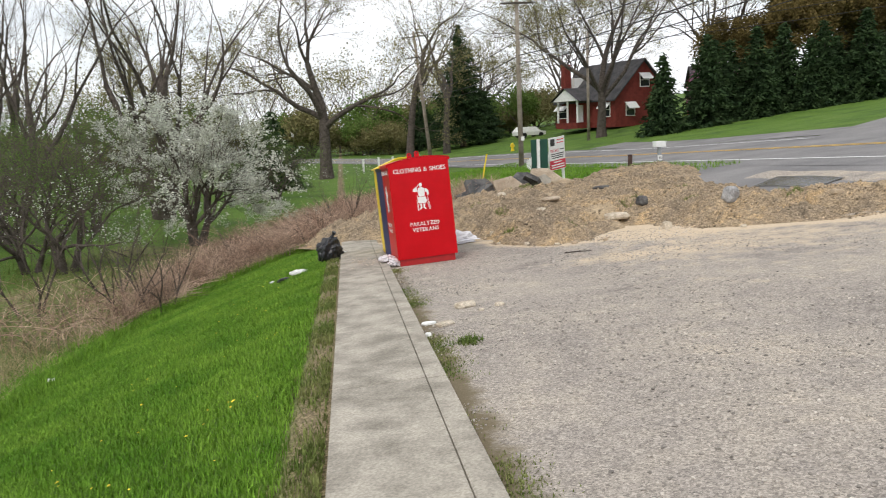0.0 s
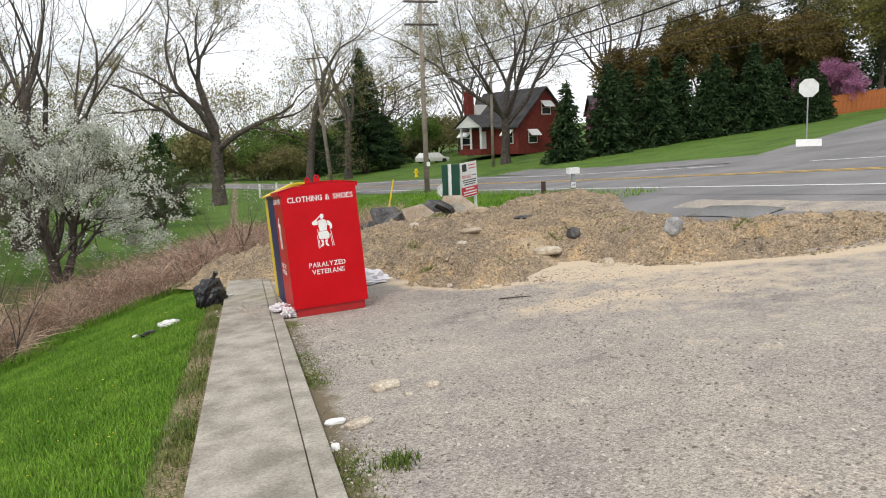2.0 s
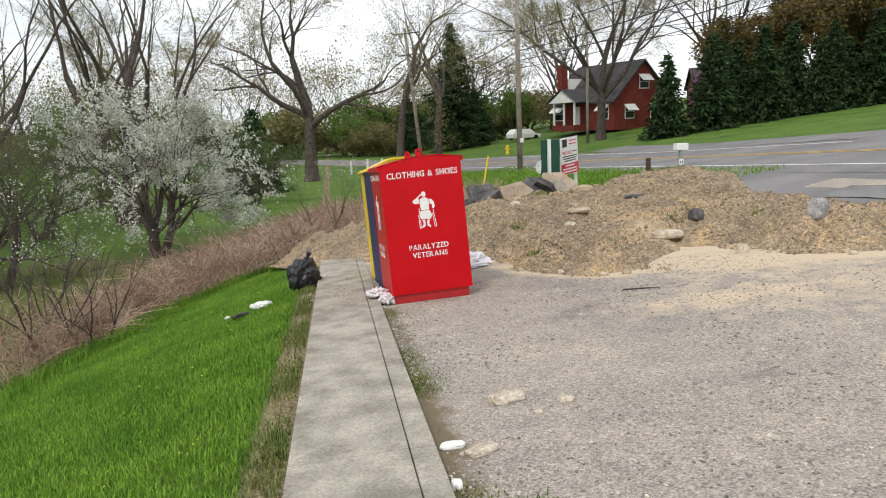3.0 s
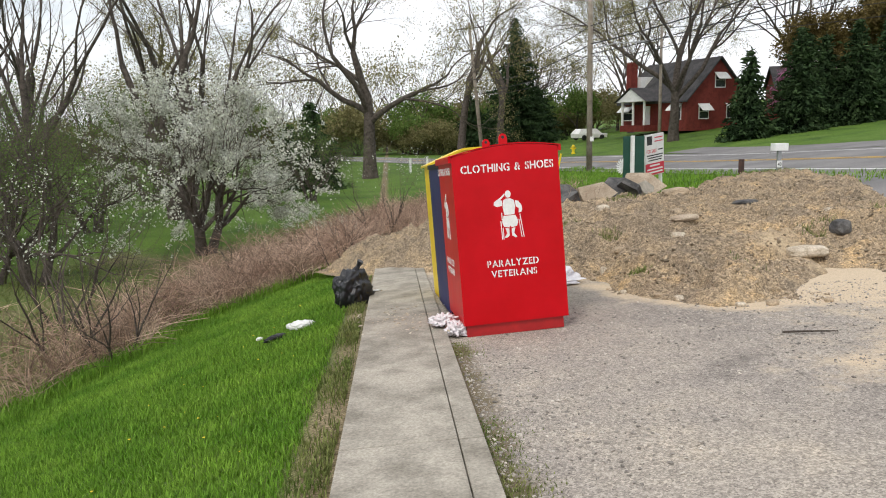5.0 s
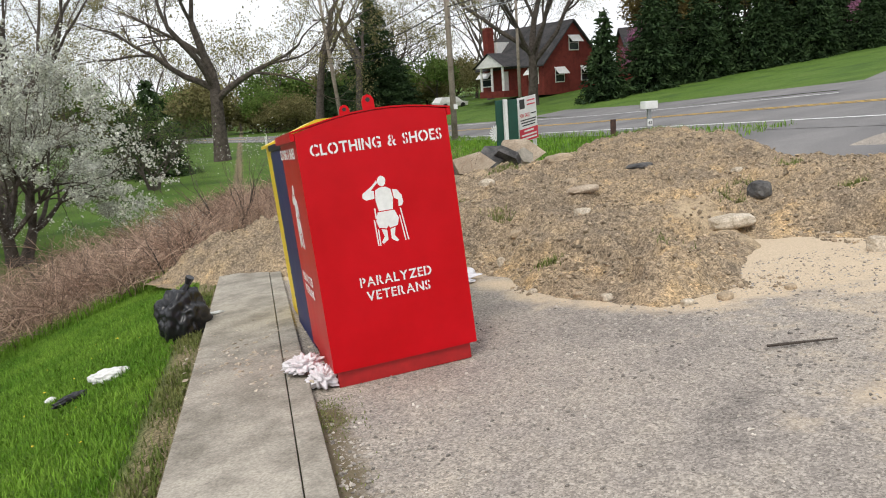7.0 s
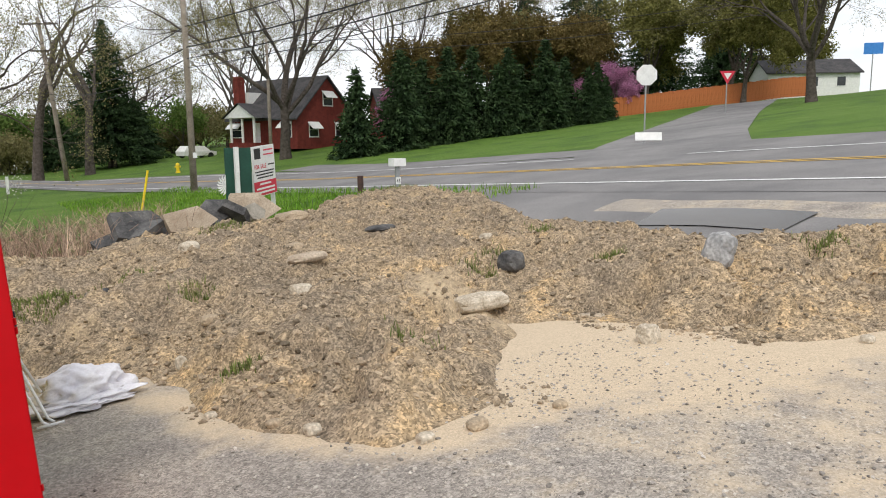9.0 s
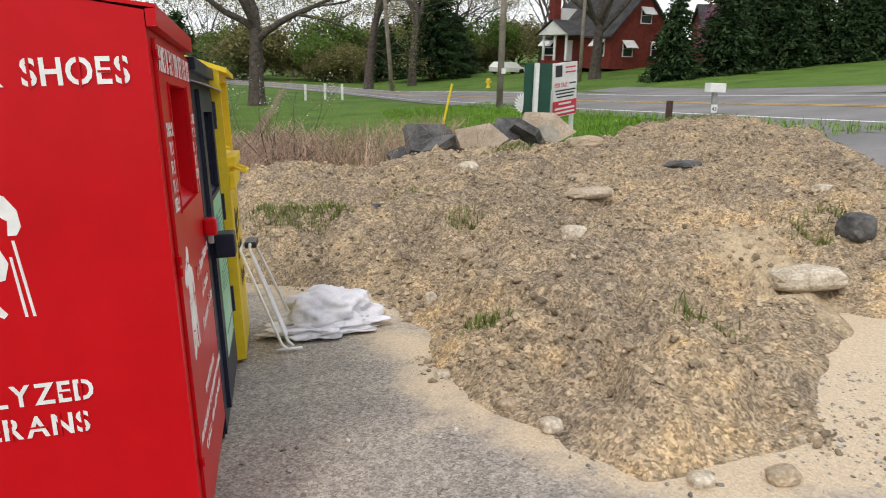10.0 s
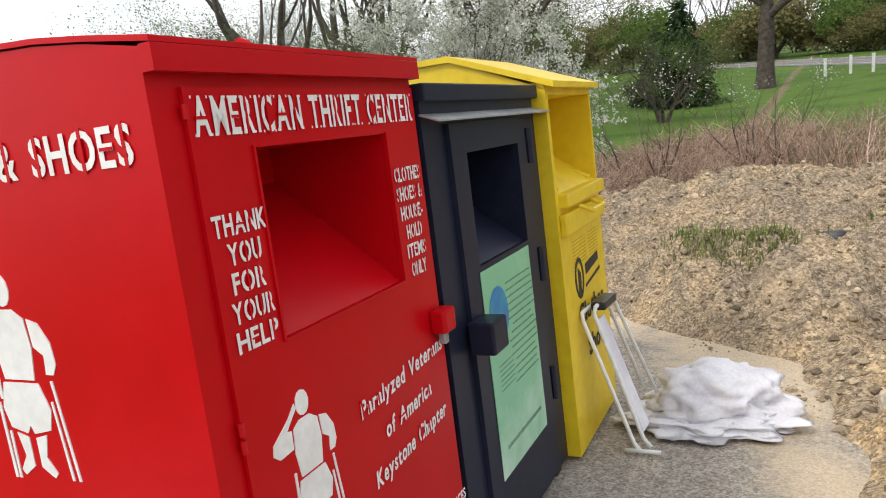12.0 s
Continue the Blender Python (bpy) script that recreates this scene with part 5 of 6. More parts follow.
def stone(x, y, sx, sy, sz, seed, material, label, rz=0.0, z=None, category="stone", name="stone", tilt=0.0):
    bm = bmesh.new()
    bmesh.ops.create_icosphere(bm, subdivisions=3, radius=1)
    for v in bm.verts:
        k = 1 + 0.28 * noise.noise(v.co * 1.3 + Vector((seed, 0, 0))) + 0.10 * noise.noise(v.co * 3.5 + Vector((0, seed, 0)))
        c = v.co * k
        q = max(abs(c.x), abs(c.y), abs(c.z))
        c = c.lerp(c / q, 0.4) if q > 0 else c
        v.co = Vector((c.x * sx, c.y * sy, c.z * sz))
    me = bpy.data.meshes.new(name)
    bm.to_mesh(me)
    bm.free()
    me.materials.append(material)
    zb = (heap_at(x, y) if inside_dist(np.array(x), np.array(y), HEAP) > 0 else float(lot_z(np.array(x), np.array(y)))) if z is None else z
    return solo(name, me, material, LOT @ pose(x, y, zb + sz * 0.55, tilt, tilt * 0.6, rz), label, category)


stone(0.88, 9.08, 0.14, 0.09, 0.045, 1, STONE, "pale flat stone lying on the asphalt", 10)
stone(1.28, 8.87, 0.06, 0.05, 0.03, 2, STONE, "small pale stone on the asphalt")
stone(1.02, 8.7, 0.035, 0.03, 0.02, 22, STONE, "small pale stone on the asphalt")
stone(0.50, 8.15, 0.12, 0.06, 0.03, 3, STONE, "pale broken stone on the asphalt", 30)
stone(0.33, 8.31, 0.085, 0.05, 0.022, 4, WHITE, "white crumpled scrap by the kerb", 0, category="litter", name="litter")
stone(0.16 + 0.1, 7.71, 0.035, 0.045, 0.03, 5, WHITE, "white lump by the kerb", 0, category="litter", name="litter")
stone(5.65, 16.3, 0.30, 0.16, 0.09, 6, STONE, "pale flat rock in the dirt", -10)
stone(7.80, 15.05, 0.16, 0.16, 0.20, 7, mat("grey_rock", (0.2, 0.2, 0.2), (0.42, 0.41, 0.40), 4, 0.9, 0.4, fine=30), "grey angular rock in the dirt", 30, tilt=20)
stone(6.55, 16.9, 0.12, 0.16, 0.12, 8, SLATE, "dark broken rock in the dirt")
stone(6.05, 14.5, 0.10, 0.08, 0.10, 9, STONE, "pale angular rock at the heap's foot")
stone(6.6, 23.5, 0.34, 0.2, 0.12, 10, CLOD, "brown boulder on the heap", 20)
stone(4.8, 18.6, 0.26, 0.14, 0.06, 11, TAN_SLAB, "tan slab half buried in dirt", 5)
stone(2.55, 19.2, 0.12, 0.22, 0.07, 12, SLATE, "dark slab half buried in dirt", -30)
stone(6.9, 20.6, 0.26, 0.2, 0.05, 13, SLATE, "dark asphalt lump in the dirt", 30)
stone(2.85, 17.0, 0.05, 0.05, 0.07, 14, STONE, "pale chip of rock in the dirt")
for i, (x, y, s_) in enumerate(((3.55, 14.05, 0.06), (2.95, 15.0, 0.05), (3.1, 14.7, 0.06), (3.9, 14.0, 0.07), (2.7, 15.6, 0.05), (4.5, 13.9, 0.05), (7.0, 13.2, 0.06), (3.3, 17.6, 0.09), (4.2, 17.4, 0.12), (5.0, 19.5, 0.12), (7.2, 18.2, 0.1), (8.6, 16.2, 0.12), (3.9, 20.5, 0.14), (9.1, 13.4, 0.1))):
    stone(x, y, s_, s_ * 0.8, s_ * 0.6, 30 + i, CLOD if i % 2 else STONE, "loose rock on the dirt")


# broken slabs behind the heap
def slab(x, y, z, sx, sy, sz, rx, ry, rz, material, label, seed=0):
    rr = random.Random(seed)
    mb = MB()
    k = 5
    out = [(sx * math.cos(2 * math.pi * i / k) * rr.uniform(0.75, 1.1), sy * math.sin(2 * math.pi * i / k) * rr.uniform(0.75, 1.1)) for i in range(k)]
    mb.poly(out, sz, Matrix.Rotation(radians(-90), 4, "X"))
    solo("broken_slab", mb, material, LOT @ pose(x, y, z, rx, ry, rz), label, "slab", "rubble slabs")


slab(4.3, 25.6, 0.86, 0.85, 0.55, 0.16, 50, 10, 20, SLATE, "dark broken asphalt slab leaning in rubble", 1)
slab(4.0, 25.4, 0.74, 0.75, 0.35, 0.15, 20, -15, 0, SLATE, "dark broken asphalt slab in rubble", 2)
slab(5.15, 25.4, 0.93, 0.68, 0.33, 0.15, 75, 4, 5, TAN_SLAB, "tan broken concrete slab leaning in rubble", 3)
slab(5.75, 25.9, 0.96, 0.7, 0.4, 0.18, 40, -20, 40, SLATE, "dark broken asphalt slab leaning in rubble", 4)
slab(6.15, 25.7, 0.9, 0.45, 0.4, 0.18, 30, 30, 80, SLATE, "dark broken asphalt slab in rubble", 5)
slab(6.8, 26.6, 1.05, 0.72, 0.42, 0.14, 70, 12, 0, TAN_SLAB, "large tan concrete slab leaning in rubble", 6)
slab(6.6, 25.9, 0.88, 0.35, 0.3, 0.2, 60, 0, 30, CONCRETE, "grey concrete lump in rubble", 7)

# ---- litter ----
def blob(name, m, sx, sy, sz, seed, material, label, category, crease=2.5, amp=0.3, detail=4, sharp=0.16):
    bm = bmesh.new()
    bmesh.ops.create_icosphere(bm, subdivisions=detail, radius=1)
    for v in bm.verts:
        o = Vector((seed, seed * 0.3, 0))
        k = 1 + amp * noise.noise(v.co * crease + o) - sharp * abs(noise.noise(v.co * crease * 2.2 + o)) * 1.6
        c = v.co * k
        v.co = Vector((c.x * sx, c.y * sy, max(c.z * sz, -sz * 0.55)))
    me = bpy.data.meshes.new(name)
    bm.to_mesh(me)
    bm.free()
    me.materials.append(material)
    me.polygons.foreach_set("use_smooth", [True] * len(me.polygons))
    return solo(name, me, material, m, label, category)


def ground_m(x, y, dz=0.0, rz=0.0):
    return Matrix.Translation((x, y, h1(x, y) + dz)) @ Matrix.Rotation(radians(rz), 4, "Z")


tb = blob("trash_bag", ground_m(-0.94, 16.95, 0.17), 0.30, 0.30, 0.36, 3.3, BLACK, "full black plastic trash bag beside the walk", "trash bag", 2.2, 0.25, 5, 0.14)
knot = MB()
knot.tube([(0.05, 0, 0.30), (0.10, 0.02, 0.38), (0.14, 0.0, 0.46)], [0.06, 0.03, 0.05], 7)
part("tied_neck", knot, BLACK, tb)
blob("plastic_bag", LOT @ pose(0.32, 13.95, 0.07), 0.11, 0.14, 0.09, 5.5, PLASTIC, "crumpled white plastic bag beside the red bin", "plastic bag", 3.5, 0.6, 5, 0.3)
blob("plastic_bag", LOT @ pose(0.20, 14.15, 0.15), 0.15, 0.13, 0.07, 8.5, PLASTIC, "crumpled pinkish plastic bag on the kerb", "plastic bag", 3.5, 0.6, 5, 0.3)
blob("litter", ground_m(-1.62, 16.15, 0.05, 20), 0.20, 0.11, 0.07, 9.1, WHITE, "torn white packaging lying on the lawn", "litter", 4)
blob("litter", ground_m(-1.92, 15.85, 0.04, 50), 0.20, 0.05, 0.05, 2.2, BLACK, "black plastic scrap lying on the lawn", "litter", 4)
blob("litter", ground_m(-2.2, 16.2, 0.04, 50), 0.06, 0.04, 0.03, 4.2, WHITE, "white paper scrap on the lawn", "litter", 4)
blob("litter", ground_m(-5.9, 13.46, 0.05, 50), 0.09, 0.06, 0.05, 4.9, WHITE, "white paper scrap on the lawn", "litter", 4)
blob("litter", LOT @ pose(-0.68, 17.25, 0.095), 0.14, 0.07, 0.012, 6.2, WHITE, "flattened pale paper on the walk", "litter", 4)
rocks("walk_crumbs", 77, [(rng.gauss(-0.25, 0.27), 14.9 + rng.gauss(0, 0.5), 0.084) for _ in range(260)], 0.006, 0.03, STONE, "pale broken crumbs scattered on the walk", "rubble", 0.4, m=LOT)
rocks("lawn_flowers", 78, [(x, y, h1(x, y) + 0.06) for x, y in [(-1.3 - 2.2 * rng.random(), 5 + 14 * rng.random()) for _ in range(60)]], 0.008, 0.018, mat("dandelion", (0.7, 0.5, 0.02), (0.8, 0.62, 0.05), 5, 0.8, 0), "yellow dandelions dotted in the lawn", "flowers", 0.4)
st = MB()
st.tube([(3.3, 12.7, 0.02), (3.5, 12.62, 0.025), (3.75, 12.55, 0.018)], [0.012, 0.011, 0.007], 6)
solo("stick", st, BARK, LOT, "thin dark stick on the asphalt", "stick")

# bundled cloth and folding frame
blob("white_cloth", LOT @ pose(2.02, 16.95, 0.09), 0.40, 0.30, 0.19, 12.7, CLOTH, "heap of crumpled white cloth on the ground", "cloth", 1.8, 0.34, 5, 0.2)
blob("white_cloth", LOT @ pose(1.98, 16.78, 0.035), 0.48, 0.25, 0.06, 15.1, CLOTH, "flat trailing edge of white cloth on the ground", "cloth", 2.6, 0.4, 5, 0.2)
fr = thing("folding_frame", LOT @ pose(-0.06, 0.04, 0), "folded white tubular steel frame leaning on the yellow bin", "folding frame")


def rail(pts, r=0.011):
    mb = MB()
    mb.tube(pts, r, 8)
    part("tube", mb, WHITE, fr, smooth=True)


rail([(1.80, 16.30, 0.02), (1.76, 16.33, 0.05), (1.55, 16.33, 0.70), (1.54, 16.36, 0.73), (1.54, 16.72, 0.73), (1.55, 16.75, 0.70), (1.72, 16.75, 0.20)])
rail([(1.84, 16.36, 0.02), (1.80, 16.37, 0.06), (1.60, 16.37, 0.72), (1.60, 16.40, 0.75), (1.59, 16.70, 0.75), (1.60, 16.72, 0.72), (1.80, 16.72, 0.18)])
rail([(1.72, 16.30, 0.02), (1.90, 16.30, 0.025)])
panel = MB()
panel.add([(1.79, 16.40, 0.08), (1.79, 16.52, 0.08), (1.60, 16.52, 0.68), (1.60, 16.40, 0.68), (1.797, 16.40, 0.083), (1.797, 16.52, 0.083), (1.607, 16.52, 0.683), (1.607, 16.40, 0.683)], [(0, 3, 2, 1), (4, 5, 6, 7), (0, 1, 5, 4), (1, 2, 6, 5), (2, 3, 7, 6), (3, 0, 4, 7)])
part("fabric_strap", panel, CLOTH, fr, "pale fabric strip")
part("grip", bevel_box(1.56, 16.44, 0.72, 1.64, 16.66, 0.765, 0.012, BLACK), BLACK, fr, "black plastic grip")

# ---- signs and roadside things ----
def post_box(parent, x0, x1, y0, y1, z0, z1, material, name="post", label=""):
    return part(name, bevel_box(x0, y0, z0, x1, y1, z1, 0.006, material), material, parent, label)


sg = thing("for_sale_sign", Matrix.Translation((8.33, 29.7, -0.98)) @ pose(0, 0, 0, 0, 0, 40) @ pose(0, 0, 0, 0, -4, 0), "white and red real-estate sign on two white posts", "sign")
post_box(sg, -0.52, -0.42, -0.01, 0.08, -0.1, 1.2, WHITE)
post_box(sg, 0.42, 0.52, -0.01, 0.08, -0.1, 1.2, WHITE)
bd = post_box(sg, -0.58, 0.58, -0.04, -0.012, 0.52, 1.86, WHITE, "board", "white printed board")
low = MB()
low.box(-0.58, -0.044, 0.54, 0.58, -0.0405, 0.92)
part("red_band", low, SIGNRED, bd, "red band with white print")
lg = MB()
lg.box(-0.47, -0.044, 1.52, -0.16, -0.0405, 1.80)
part("logo_block", lg, PRINT, bd, "dark printed logo block")
write("FOR SALE", 0.16, 0.60, bd, pose(-0.2, -0.041, 1.26), SIGNRED)
for i, (x0, x1, z) in enumerate(((0.0, 0.5, 1.72), (0.0, 0.5, 1.6), (0.2, 0.52, 1.32), (-0.48, 0.5, 1.16), (-0.44, 0.46, 1.08), (-0.4, 0.42, 1.0))):
    b_ = MB()
    b_.box(x0, -0.044, z, x1, -0.0405, z + 0.035)
    part("print_line", b_, SIGNRED if i < 2 else PRINT, bd)
for z, wd in ((0.82, 0.6), (0.70, 0.95), (0.60, 0.95)):
    b_ = MB()
    b_.box(-wd / 2, -0.047, z, wd / 2, -0.0445, z + 0.05)
    part("print_line", b_, WHITE, bd)
gb = thing("green_board_sign", Matrix.Translation((7.05, 28.7, -0.95)) @ pose(0, 0, 0, 0, 0, 10), "dark green board seen edge-on with a white post", "sign")
post_box(gb, 0.12, 0.22, -0.12, -0.02, -0.1, 1.80, WHITE)
post_box(gb, -0.10, 0.62, 0.0, 0.05, 0.15, 1.78, GREENBOARD, "board")
fl = MB()
for k in range(9):
    a = math.pi * 0.5 + math.pi * k / 9
    fl.poly([(0, 0), (0.26 * math.cos(a), 0.26 * math.sin(a)), (0.2 * math.cos(a + 0.25), 0.2 * math.sin(a + 0.25))], 0.01, pose(-0.10, 0.02, 0.85))
part("starburst", fl, WHITE, gb, "white star-shaped cutout")
mb_ = thing("mailbox", at(13.75, 31.9), "grey roadside mailbox post with white number plate", "mailbox")
post_box(mb_, -0.07, 0.07, -0.05, 0.05, -0.2, 0.8, GREY_METAL)
post_box(mb_, -0.24, 0.24, -0.18, 0.18, 0.72, 0.98, WHITE, "box", "white mailbox")
pl_ = post_box(mb_, -0.10, 0.10, -0.062, -0.052, 0.12, 0.36, WHITE, "number_plate", "white number plate")
write("43", 0.16, 0.14, pl_, pose(0, -0.063, 0.18), PRINT)
pst = MB()
pst.tube([(0, 0, -0.3), (0, 0, 0.5)], 0.10, 10)
solo("short_post", pst, RUSTPOST, at(12.4, 32.0, dz=0.1), "short rusty brown post", "post")
mk = MB()
mk.tube([(0, 0, -0.2), (0.42, 0.1, 1.75)], 0.035, 7)
solo("utility_marker", mk, YELLOW, at(5.6, 33.0), "leaning yellow guy-wire marker", "marker")


def utility_pole(m, h, r, arms, label, lean=0.0):
    p = thing("utility_pole", m @ Matrix.Rotation(radians(lean), 4, "Y"), label, "utility pole", "utility poles")
    mb = MB()
    mb.tube([(0, 0, -0.5), (0, 0, h * 0.5), (0, 0, h)], [r * 1.15, r, r * 0.72], 10)
    part("pole", mb, WOODPOLE, p, smooth=True)
    for z, w in arms:
        part("crossarm", bevel_box(-w / 2, -r - 0.1, z, w / 2, -r, z + 0.13, 0.01, BARK), BARK, p, "dark wooden crossarm")
        for x in (-w * 0.45, -w * 0.22, w * 0.22, w * 0.45):
            ins = MB()
            ins.tube([(x, -r - 0.05, z + 0.13), (x, -r - 0.05, z + 0.2), (x, -r - 0.05, z + 0.28)], [0.03, 0.06, 0.03], 7)
            part("insulator", ins, GREY_METAL, p)
    return p


P1 = Vector((12.4, 52.4, h1(12.4, 52.4)))
up1 = utility_pole(at(12.4, 52.4), 13.4, 0.17, ((12.9, 2.4), (11.4, 2.4)), "weathered wooden utility pole with two crossarms and a lamp arm")
la = MB()
la.tube([(0, 0, 7.6), (1.6, 0, 7.95), (3.0, 0, 8.0)], 0.035, 7)
arm = part("lamp_arm", la, GREY_METAL, up1)
part("lamp_head", bevel_box(2.9, -0.12, 7.94, 3.7, 0.12, 8.06, 0.03, GREY_METAL), GREY_METAL, arm, "grey street lamp head")
part("tag", bevel_box(-0.02, -0.22, 1.9, 0.22, -0.20, 2.2, 0.004, WHITE), WHITE, up1, "white tag")
up2 = utility_pole(at(9.8, 86.0), 14.6, 0.20, ((13.9, 3.0), (11.6, 2.2)), "far leaning wooden utility pole with crossarms", lean=-5)
utility_pole(at(24.3, 72.0), 10.5, 0.14, (), "slim grey service pole by the road")
utility_pole(at(22.5, -8.0), 13.4, 0.17, ((12.9, 2.4), (11.4, 2.4)), "wooden utility pole beside the road")


def cable(a, b, sag, r=0.018):
    mb = MB()
    a, b = Vector(a), Vector(b)
    mb.tube([a.lerp(b, i / 16) - Vector((0, 0, sag * 4 * (i / 16) * (1 - i / 16))) for i in range(17)], r, 4, cap=False)
    solo("overhead_cable", mb, WIRE, IDENT, "black overhead cable strung between poles", "cable", "overhead cables")


far_, near_ = Vector((8.6, 86, h1(9.8, 86))), Vector((22.5, -8, h1(22.5, -8)))
for dx, z1, z2, sag in ((-1.1, 13.1, 13.1, 1.2), (0.0, 13.5, 13.4, 1.2), (1.1, 13.1, 13.1, 1.2)):
    cable(P1 + Vector((dx, 0, z1)), near_ + Vector((dx, 0, z2)), sag)
    cable(P1 + Vector((dx, 0, z1)), far_ + Vector((dx, 0, 14.1)), 0.7)
for z1, z2, r in ((9.0, 9.2, 0.03), (7.9, 8.3, 0.035), (7.3, 7.5, 0.03), (6.8, 7.0, 0.022)):
    cable(P1 + Vector((0, -0.15, z1)), near_ + Vector((0, -0.15, z2)), 1.4, r)
    cable(P1 + Vector((0, -0.15, z1)), far_ + Vector((0, -0.15, z2 + 0.4)), 0.9, r)
cable(P1 + Vector((0.1, 0, 7.2)), (24.3, 72, h1(24.3, 72) + 10.2), 0.8, 0.02)
cable((24.3, 72, h1(24.3, 72) + 10.2), (75, 40, 16), 1.6, 0.03)
cable((24.3, 72, h1(24.3, 72) + 9.4), (75, 40, 14.4), 1.6, 0.03)

# stop and yield signs on the bank
sp = thing("stop_sign", at(26.05, 32.0), "octagonal road sign seen from its pale back on a steel post", "road sign")
mb = MB()
mb.tube([(0, 0, -0.3), (0, 0, 3.0)], 0.035, 8)
part("post", mb, GREY_METAL, sp)
mb = MB()
mb.poly([(0.46 * math.cos(math.pi / 8 + math.pi * i / 4), 0.46 * math.sin(math.pi / 8 + math.pi * i / 4)) for i in range(8)], 0.012, pose(0, -0.04, 2.85, 0, 0, -38))
part("plate", mb, WHITE, sp, "pale octagonal plate")
bn = thing("fallen_banner", at(25.65, 31.4), "white and mauve board propped at the sign's foot", "board")
part("board", bevel_box(-0.55, -0.03, 0.12, 0.55, 0.03, 0.48, 0.01, WHITE), WHITE, bn, m=pose(0, 0, 0, -18, 0, -38))
yd = thing("yield_sign", at(53.5, 47.6), "red and white triangular yield sign on a post", "road sign")
mb = MB()
mb.tube([(0, 0, -0.3), (0, 0, 2.6)], 0.05, 8)
part("post", mb, GREY_METAL, yd)
mb = MB()
mb.poly([(-0.62, 0.55), (0.62, 0.55), (0, -0.5)], 0.015, pose(0, -0.05, 2.7, 0, 0, -40))
yp = part("plate", mb, SIGNRED, yd, "red triangular plate")
mb = MB()
mb.poly([(-0.3, 0.38), (0.3, 0.38), (0, -0.12)], 0.004, pose(0, -0.05, 2.7, 0, 0, -40) @ pose(0, -0.016, 0))
part("centre", mb, WHITE, yp, "white centre triangle")
bs = thing("street_sign", at(70.8, 45), "blue roadside sign on a post", "road sign")
mb = MB()
mb.tube([(0, 0, -0.3), (0, 0, 4.2)], 0.05, 8)
part("post", mb, GREY_METAL, bs)
part("plate", bevel_box(-0.8, -0.06, 3.2, 0.8, -0.04, 4.2, 0.01, SIGNBLUE), SIGNBLUE, bs, m=pose(0, 0, 0, 0, 0, -45))
hy = thing("fire_hydrant", at(17.2, 75.5), "yellow fire hydrant on the lawn", "fire hydrant")
mb = MB()
mb.tube([(0, 0, -0.1), (0, 0, 0.1), (0, 0, 0.12), (0, 0, 0.6), (0, 0, 0.62), (0, 0, 0.75), (0, 0, 0.85)], [0.2, 0.2, 0.14, 0.14, 0.19, 0.15, 0.04], 10)
part("barrel", mb, YELLOW, hy)
mb = MB()
mb.tube([(-0.25, 0, 0.5), (0.25, 0, 0.5)], 0.07, 8)
part("nozzle", mb, YELLOW, hy)
for x, y in ((1.4, 69.4), (2.9, 70.2), (4.2, 69.6)):
    mb = MB()
    mb.box(-0.09, -0.09, -0.2, 0.09, 0.09, 1.15)
    mb.box(-0.11, -0.11, 1.15, 0.11, 0.11, 1.2)
    solo("marker_post", mb, WHITE, at(x, y), "white wooden post beside the road", "post", "white posts")

# fence on the bank
fc_ = thing("wooden_fence", IDENT, "orange-brown wooden privacy fence on the bank", "fence", kind="structure")
fa, fb = Vector((57.5, 65.6)), Vector((84, 58))
for i in range(56):
    q = fa.lerp(fb, i / 56)
    z = h1(q.x, q.y)
    part("board", bevel_box(0, -0.02, -0.2, 0.475, 0.02, 1.95 + 0.03 * (i % 3), 0.006, FENCEWOOD), FENCEWOOD, fc_, m=Matrix.Translation((q.x, q.y, z)) @ Matrix.Rotation(math.atan2(fb.y - fa.y, fb.x - fa.x), 4, "Z"))

# puddle
ribbon("puddle", [(10.75, 15.9), (10.8, 16.4), (10.85, 17.2), (10.8, 18.0), (10.75, 18.5)], 0.42, 0.34, 0.035, WATER, "muddy puddle along the road edge", "puddle")


